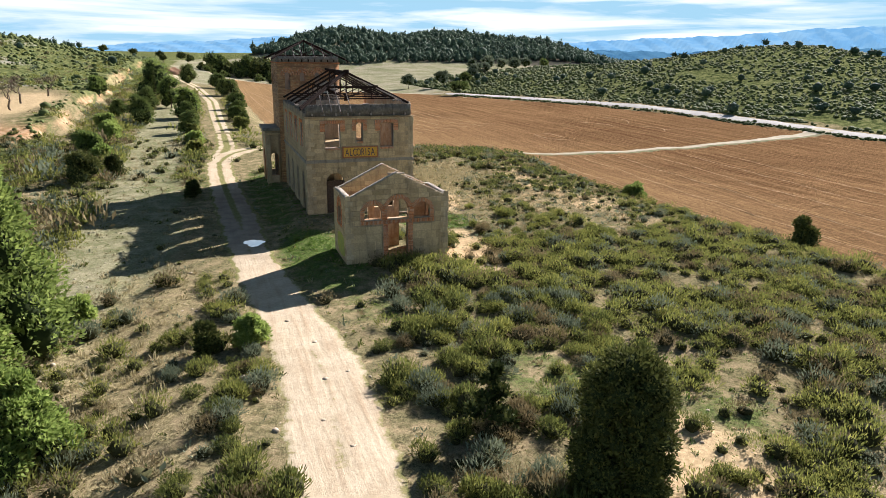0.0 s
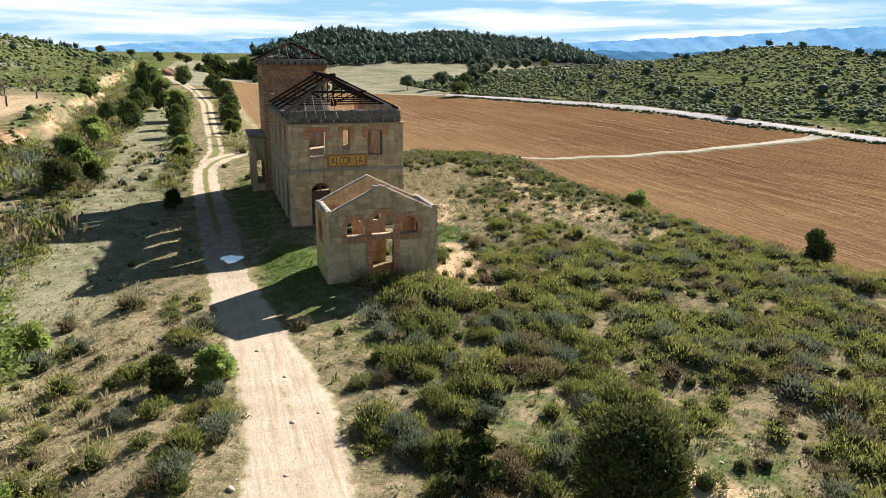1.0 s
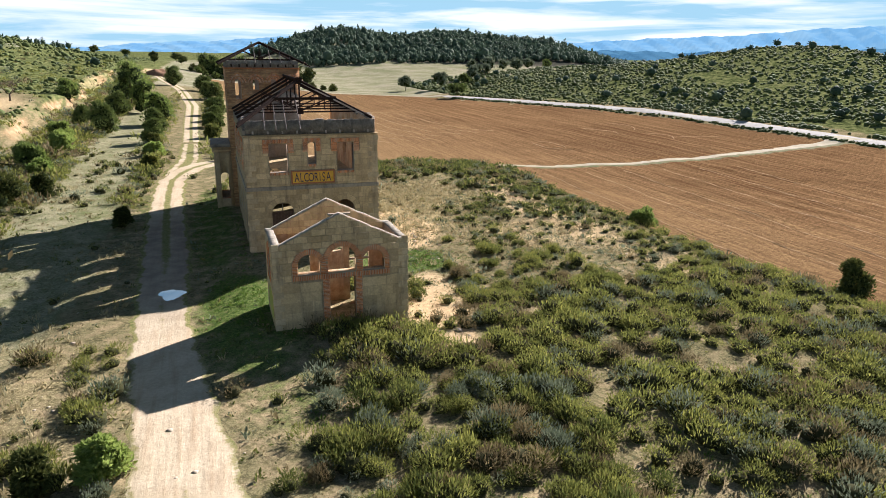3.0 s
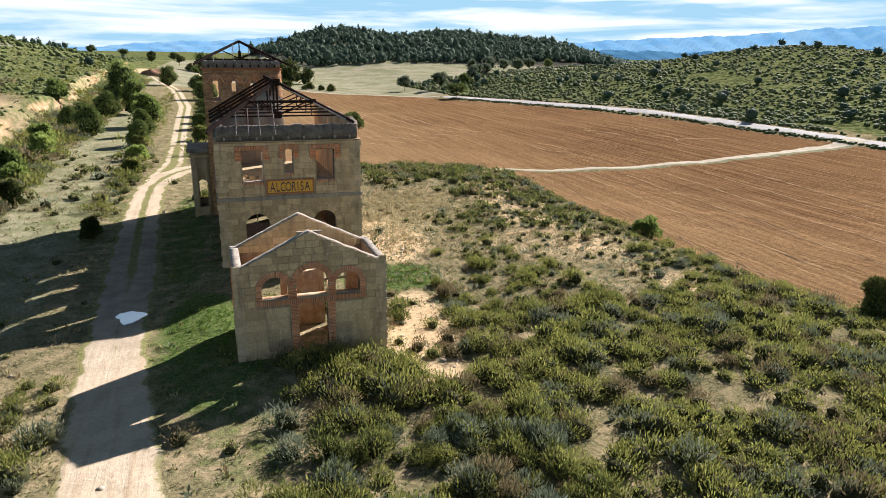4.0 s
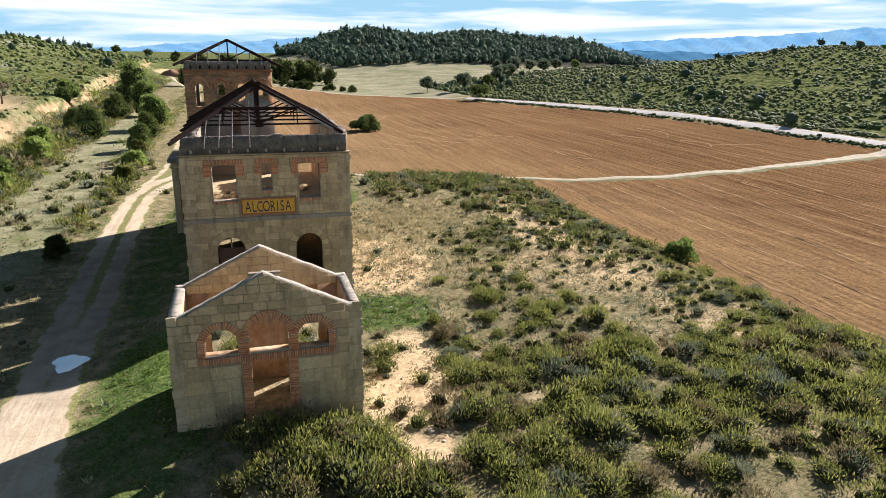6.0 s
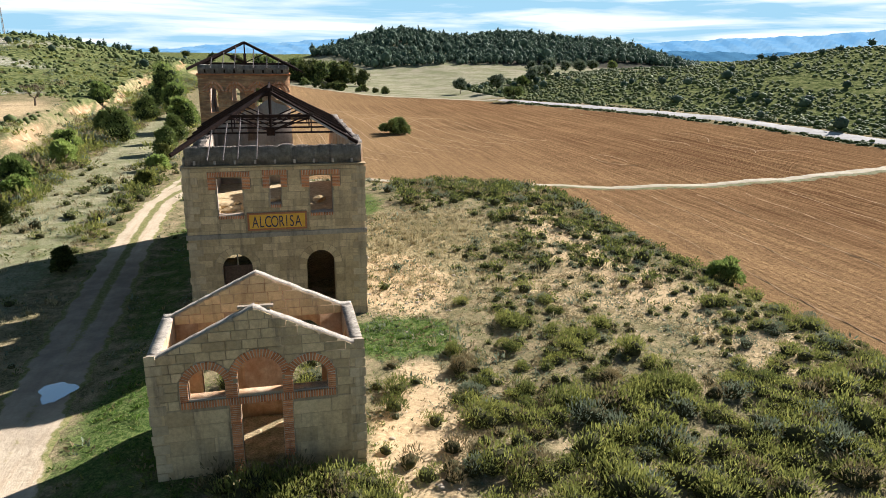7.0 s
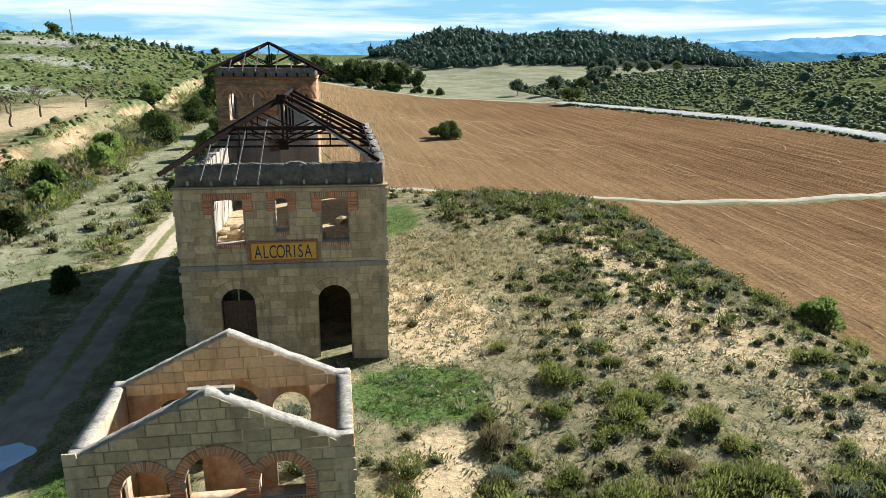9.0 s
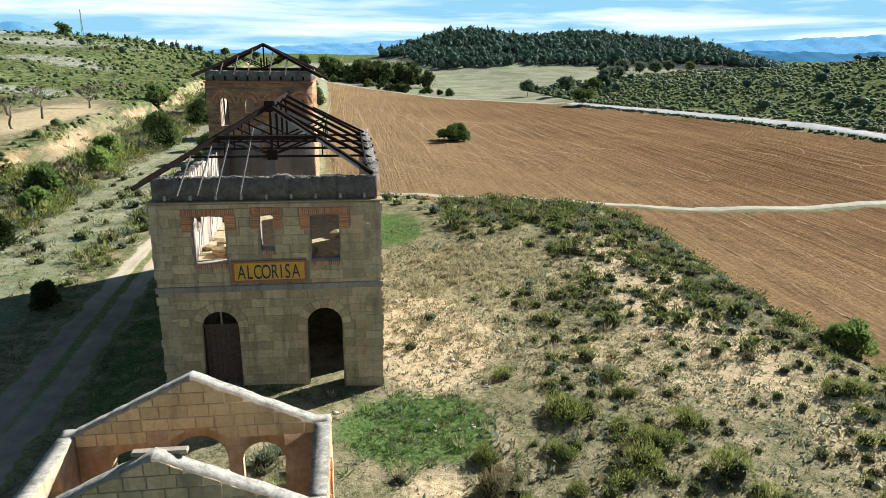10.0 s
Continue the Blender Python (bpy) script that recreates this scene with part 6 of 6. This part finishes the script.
def tree(name, label, category, x, y, high, wide, mat, seed, shape="round", n=26, leaf=0.22, masses=9, trunk=0.25, group="", tuft=None, core=None):
    """A tapered trunk with limbs and a crown of many small leaf clumps."""
    rng = np.random.RandomState(seed)
    top = thing(name, label, category, (x, y, float(gz(x, y)) - 0.05), group)
    z0 = top.location.z
    base = np.array([x, y, z0])
    wood = [limb(rng, base + (0, 0, -0.1), base + (rng.normal() * 0.05 * high, rng.normal() * 0.05 * high, high * 0.72), trunk * 0.16 * high ** 0.5, 0.03, 0.03)]
    centres, sizes = [], []
    for k in range(masses):
        if shape == "column":
            f = (k + 0.5) / masses
            r = wide * 0.5 * (0.9 + 0.1 * math.sin(math.pi * min(1, f * 1.6))) * (1 - 0.78 * max(0, (f - 0.72) / 0.28) ** 2) ** 0.5
            a = k * 2.4 + rng.uniform(-0.3, 0.3)
            s = wide * rng.uniform(0.15, 0.21)
            d = max(0.0, r - s * 0.85)
            c = base + (math.cos(a) * d, math.sin(a) * d, high * (0.04 + 0.86 * f))
        elif shape == "pine":
            f = (k + 0.5) / masses
            r = wide * 0.5 * (1 - 0.75 * f)
            a = k * 2.4 + rng.uniform(-0.4, 0.4)
            c = base + (math.cos(a) * r * 0.7, math.sin(a) * r * 0.7, high * (0.14 + 0.80 * f))
            s = wide * 0.5 * (0.55 - 0.30 * f)
        else:
            d = rng.normal(size=3)
            d /= np.linalg.norm(d)
            if shape == "round":
                c = base + (d[0] * wide * 0.27, d[1] * wide * 0.27, high * 0.60 + d[2] * high * 0.2)
                s = wide * rng.uniform(0.21, 0.30)
            else:
                f = (k + 0.5) / masses
                c = base + (d[0] * wide * 0.27 * (1 - 0.4 * f), d[1] * wide * 0.27 * (1 - 0.4 * f), high * (0.16 + 0.62 * f))
                s = min(wide, high * 1.1) * (0.32 - 0.10 * f)
        centres.append(c)
        sizes.append(s)
        if k % 2 == 0:
            wood.append(limb(rng, base + (0, 0, high * (0.15 + 0.35 * rng.uniform())), c, 0.03 * high ** 0.5, 0.012, 0.08, 5, 4))
    part("trunk", fast_mesh("trunk", *merge(wood), BARK, None, True), top, "rough brown trunk and limbs")
    part("crown", fast_mesh("crown", *tufts(rng, np.array(centres), sizes, n, leaf), mat), top)
    # dark lumps paint the shade within the crown
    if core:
        part("inner_crown", fast_mesh("inner_crown", *merge([lump(rng, c, (s * 0.6,) * 3, 0.2) for c, s in zip(centres, sizes)]), core), top, "dark lumps, shade inside the crown put into colour")
    return top


CORE_GREEN = plain("crown_shade", (0.022, 0.032, 0.012), (0.04, 0.054, 0.02), 0.95, 0.0, 4)
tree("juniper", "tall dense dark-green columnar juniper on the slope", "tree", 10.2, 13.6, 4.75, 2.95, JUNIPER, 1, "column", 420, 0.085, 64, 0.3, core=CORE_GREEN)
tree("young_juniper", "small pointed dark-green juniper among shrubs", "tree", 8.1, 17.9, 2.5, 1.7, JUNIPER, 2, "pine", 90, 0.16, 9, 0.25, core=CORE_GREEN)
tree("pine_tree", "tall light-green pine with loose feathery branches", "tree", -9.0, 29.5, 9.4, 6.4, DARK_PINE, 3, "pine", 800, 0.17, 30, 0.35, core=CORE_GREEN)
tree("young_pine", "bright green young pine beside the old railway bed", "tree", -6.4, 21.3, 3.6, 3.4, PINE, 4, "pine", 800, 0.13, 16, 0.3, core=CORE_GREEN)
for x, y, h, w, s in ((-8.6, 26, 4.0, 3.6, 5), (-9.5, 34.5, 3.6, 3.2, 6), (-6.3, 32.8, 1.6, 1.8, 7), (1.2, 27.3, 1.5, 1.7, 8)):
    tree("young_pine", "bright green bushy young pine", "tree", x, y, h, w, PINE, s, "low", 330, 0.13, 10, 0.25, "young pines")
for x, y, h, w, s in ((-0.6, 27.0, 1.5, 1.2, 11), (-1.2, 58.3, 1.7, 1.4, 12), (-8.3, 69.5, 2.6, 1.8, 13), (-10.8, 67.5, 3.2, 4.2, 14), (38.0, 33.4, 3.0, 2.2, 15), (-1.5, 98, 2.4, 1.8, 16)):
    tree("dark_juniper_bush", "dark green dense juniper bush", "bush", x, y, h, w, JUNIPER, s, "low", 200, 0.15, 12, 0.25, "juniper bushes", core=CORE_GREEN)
tree("green_bush", "bright green rounded bush on the field's edge", "bush", 36.2, 50.4, 1.7, 2.6, DARK_PINE, 17, "low", 200, 0.15, 14, 0.2)
tree("field_bush", "rounded green oak thicket alone in the ploughed field", "bush", 30.3, 132, 3.0, 7.8, OAK, 18, "low", 260, 0.40, 16, 0.2, core=CORE_GREEN)
# along the old railway bed
for x, y, h, w, m, s in ((-9.0, 112, 5.2, 4.5, OAK, 20), (-9.0, 155, 10.0, 8.4, DARK_PINE, 21), (-5.6, 142, 7.0, 5.4, DARK_PINE, 22), (-1.9, 103, 3.6, 3.0, OAK, 23), (-2.4, 124, 6.0, 5.0, DARK_PINE, 24), (-9.8, 138.6, 4.6, 4.6, OAK, 34), (-2.2, 113, 4.2, 3.4, OAK, 35), (-19.0, 150.6, 4.6, 4.6, DARK_PINE, 36), (-12.5, 86, 2.6, 3.6, DARK_PINE, 37), (-10.5, 80, 2.0, 3.0, PINE, 38), (-13.6, 90, 2.2, 3.4, OAK, 39), (-1.2, 92, 1.8, 3.0, PINE, 40), (-1.0, 84, 1.5, 2.6, SCRUB, 41), (6.2, 130, 2.8, 4.2, OAK, 42), (-3.0, 212, 6.0, 5.5, OAK, 25), (-12.8, 104, 3.0, 3.8, DARK_PINE, 26), (5.6, 121, 2.6, 4.4, OAK, 27), (6.2, 175, 4.5, 6.5, OAK, 28), (6.3, 140, 3.6, 5.0, OAK, 29), (5.5, 108, 2.0, 3.4, SCRUB, 30), (-13, 124, 3.4, 3.2, OAK, 31), (-11.5, 98, 2.6, 3.4, PINE, 32), (4.6, 200, 4.4, 6.0, OAK, 33)):
    tree("roadside_tree", "green tree beside the old railway bed", "tree", x, y, h, w, m, s, "low", 200, 0.24, 13, 0.3, "trees along the railway bed", core=None if m is PINE else CORE_GREEN)


def bare_tree(x, y, high, seed):
    """A leafless almond tree: short trunk, spreading forked branches and a haze of twigs."""
    rng = np.random.RandomState(seed)
    top = thing("almond_tree", "leafless grey-brown almond tree on a terrace", "tree", (x, y, float(gz(x, y))), "almond trees")
    base = np.array([x, y, float(gz(x, y)) - 0.05])
    pieces = [limb(rng, base, base + (0.1, 0, high * 0.3), 0.16, 0.12, 0.1)]
    ends = [base + (0.1, 0, high * 0.3)]
    for level in range(5):
        nxt = []
        for e in ends:
            for k in range(3):
                a = rng.uniform(0, 6.28)
                ln = high * (0.27 - 0.045 * level)
                q = e + np.array([math.cos(a) * ln * 0.75, math.sin(a) * ln * 0.75, ln * rng.uniform(0.3, 0.75)])
                pieces.append(limb(rng, e, q, 0.10 / (level + 1), 0.06 / (level + 1), 0.1, 4 if level < 3 else 3, 3 if level < 3 else 2))
                nxt.append(q)
        ends = nxt
    part("branch_frame", fast_mesh("branch_frame", *merge(pieces), BARK, None, True), top)


for x, y, h, s in ((-25.5, 111, 4.8, 50), (-26.5, 122, 5.0, 51), (-25, 135, 3.8, 52), (-30, 114, 4.6, 53)):
    bare_tree(x, y, h, s)

# evergreen oaks in the meadow beyond the field
for x, y, h, w, m, s in ((70.7, 238, 4.6, 4.4, OLIVE, 60), (80.7, 230, 5.4, 5.2, OLIVE, 61), (76.2, 201, 3.4, 5.2, OAK, 62), (96, 240, 5.2, 4.6, OLIVE, 63), (104, 258, 6.2, 6.0, OLIVE, 64), (113.6, 267, 6.0, 6.0, OLIVE, 65), (110, 262, 4.0, 5.0, OLIVE, 66), (141, 314, 6.0, 6.0, OLIVE, 67), (150, 318, 5.5, 6, OLIVE, 68), (162, 345, 6.5, 7, OLIVE, 69), (174, 354, 6.5, 7, OLIVE, 70), (182, 346, 6.0, 6, OAK, 71), (92, 236, 3.0, 4.4, OAK, 72)):
    tree("meadow_oak", "round evergreen oak standing in the pale meadow", "tree", x, y, h * 1.12, w * 1.15, m, s, "round", 60, 0.55, 10, 0.35, "oaks in the meadow", core=CORE_GREEN)
# dark copse behind the field
for k in range(34):
    rng = random.Random(200 + k)
    x, y = 6 + 40 * rng.random(), 0
    y = 292 + 44 * rng.random() - x * 0.35
    tree("copse_tree", "dark evergreen tree of the copse beyond the field", "tree", x, y, rng.uniform(6.0, 10.5), rng.uniform(7, 11), JUNIPER if k % 3 else OAK, 300 + k, "low", 34, 0.75, 9, 0.3, "copse beyond the field", core=CORE_GREEN)


for x, y, h in ((-30, 372, 5), (-18, 380, 4.5), (-8, 390, 5), (4, 385, 4), (-40, 350, 4), (-4, 335, 4.5), (8, 330, 3.5), (-14, 318, 3.5)):
    tree("horizon_tree", "small dark tree on the far plain", "tree", x, y, h, h * 1.1, JUNIPER, int(500 + x), "round", 40, 0.5, 8, 0.3, "trees on the far plain", core=CORE_GREEN)


def earth_mound(x, y, a, b, h):
    u, v = np.meshgrid(np.linspace(-1, 1, 25), np.linspace(-1, 1, 25))
    X, Y = x + a * u, y + b * v
    lift = h * np.clip(1 - u ** 2 - v ** 2, 0, 1) ** 0.8 * (1 + 0.25 * np.sin(u * 7 + 1) * np.sin(v * 5)) - 0.1
    tagged(new("earth_mound", fast_mesh("earth_mound", np.stack([X.ravel(), Y.ravel(), (gz(X, Y) + lift).ravel()], 1), sheet(25, 25), EARTH, None, True)), "low heap of red-brown dug earth", "heap")


earth_mound(-8.0, 246, 5.0, 4.0, 2.0)
for k in range(26):
    rng = random.Random(900 + k)
    x = 1 + 46 * rng.random()
    h = rng.uniform(1.3, 3.2)
    tree("hedge_bush", "low dark green bush along the far edge of the field", "bush", x, 292 - 1.05 * x + rng.uniform(-5, 6), h, h * 1.5, OAK if k % 2 else JUNIPER, 950 + k, "low", 30, 0.45, 8, 0.2, "bushes along the far edge of the field", core=CORE_GREEN)
verge = []
for k in range(900):
    y = RNG.uniform(40, 200)
    verge.append((float(np.interp(y, ROAD_Y, ROAD_X)) + (-3.0 if k % 4 else 3.2) + RNG.normal() * 0.45, y, RNG.uniform(0.3, 0.8), RNG.uniform(0.3, 0.7)))
scatter("verge_scrub", TINY_V, verge, HILL_SCRUB, "dark scrub along the verge of the gravel road", "scrub")
tree("hilltop_pine", "lone pine on the rocky hilltop", "tree", -90, 303, 6.5, 7.0, OAK, 90, "low", 60, 0.6, 10, 0.3, core=CORE_GREEN)
mast = thing("radio_mast", "slender lattice radio mast on the far hilltop", "mast", (-84, 306, float(gz(-84, 306))))
mz = float(gz(-84, 306))
for dx, dy in ((-0.35, -0.2), (0.35, -0.2), (0, 0.4)):
    bar("mast_leg", (-84 + dx, 306 + dy, mz - 0.3), (-84 + dx * 0.3, 306 + dy * 0.3, mz + 11), 0.12, 0.12, PALE_STEEL, mast)
for k in range(10):
    f = 1 - 0.07 * k
    bar("mast_brace", (-84 - 0.35 * f, 305.8, mz + k * 1.1), (-84 + 0.33 * f, 305.8, mz + k * 1.1 + 0.9), 0.08, 0.08, PALE_STEEL, mast)
shed = thing("farm_shed", "low pale farm shed far beyond the field", "shed", (18, 296, float(gz(18, 296))))
sz = float(gz(18, 296))
block("wall", 13, 23, 294, 299, sz - 0.3, sz + 2.1, COPING, shed, "pale rendered wall")
block("roof", 12.7, 23.3, 293.7, 299.3, sz + 2.1, sz + 2.35, BAND, shed, "flat grey roof")


# ---------------------------------------------------------------- wooded hill and scrub hills
def forest_tree(k):
    """A far pine or oak: sprays of foliage round two or three stacked masses. Unit tree: about 1 high."""
    rng = np.random.RandomState(400 + k)
    if k % 3 == 0:
        return merge([lump(rng, (0, 0, 0.44), (0.36, 0.36, 0.36), 0.25), tufts(rng, [(0.04, 0, 0.50)], [0.40], 9, 0.20)])
    return merge([lump(rng, (0, 0, 0.42), (0.23, 0.23, 0.42), 0.25), tufts(rng, [(0, 0, 0.34), (0, 0, 0.70)], [0.28, 0.17], 5, 0.20)])


FOREST_V = [forest_tree(k) for k in range(9)]
rows = []
while len(rows) < 6700:
    x, y = RNG.uniform(0, 330), RNG.uniform(395, 600)
    slant = (x - 13.7) / (y - 25)
    if slant > 0.02 and float(height(x, y)) > 3.2 + 7.0 * float(smooth((0.15 - slant) / 0.08)) + 2.5 * noise.noise(Vector((x * 0.02, y * 0.02, 0))) and noise.noise(Vector((x * 0.03, y * 0.03, 5))) > -0.5:
        s = 4.1 * math.exp(RNG.normal() * 0.26)
        rows.append((x, y, s, s))
scatter("forest", FOREST_V, rows, FOREST, "dark pine and oak wood covering the far hill", "forest", True)

HILL_V = [lump(np.random.RandomState(90 + k), (0, 0, 0.25), (0.55, 0.55, 0.5), 0.34) for k in range(10)]
rows, big_rows = [], []
while len(rows) < 20000:
    if RNG.uniform() < 0.72:
        y = 74 + 260 * RNG.uniform()
        x = float(np.interp(y, ROAD_Y, ROAD_X)) + 3.6 + RNG.uniform() ** 1.35 * min(170.0, 1.4 * y - 60)
        ok = noise.noise(Vector((x * 0.05, y * 0.05, 1))) + 0.6 * noise.noise(Vector((x * 0.17, y * 0.17, 6))) > -0.55 and (y < 275 or x > 150)
    else:
        x, y = -20 - RNG.uniform() ** 1.4 * 170, RNG.uniform(90, 400)
        ok = noise.noise(Vector((x * 0.04, y * 0.04, 2))) + 0.6 * noise.noise(Vector((x * 0.15, y * 0.15, 6))) > -0.25 and not (-33 < x < -22 and 98 < y < 146)
    if ok:
        s = 0.60 * math.exp(RNG.normal() * 0.33) * (1 + max(0.0, y - 150) / 300)
        rows.append((x, y, s, s * 0.85))
        if RNG.uniform() < 0.007 and (x > 60 or y > 185):
            s = RNG.uniform(1.3, 2.6)
            big_rows.append((x, y, s, s))
scatter("hill_scrub", HILL_V, rows, HILL_SCRUB, "low scrub dotted over the hillsides", "scrub", True)
scatter("hill_bushes", FOREST_V[::3], [(x, y, w * 1.4, h * 1.2) for x, y, w, h in big_rows], FOREST, "dark juniper bushes dotted over the hillsides", "bushes")
rows = [(x, y, w, w * 1.1) for x, y, w in ((RNG.uniform(-130, -45), RNG.uniform(300, 345), RNG.uniform(1.8, 3.6)) for k in range(240)) if noise.noise(Vector((x * 0.06, y * 0.06, 3))) > -0.05]
scatter("hilltop_trees", FOREST_V, rows, FOREST, "dark pines along the crest of the scrub hill", "forest")
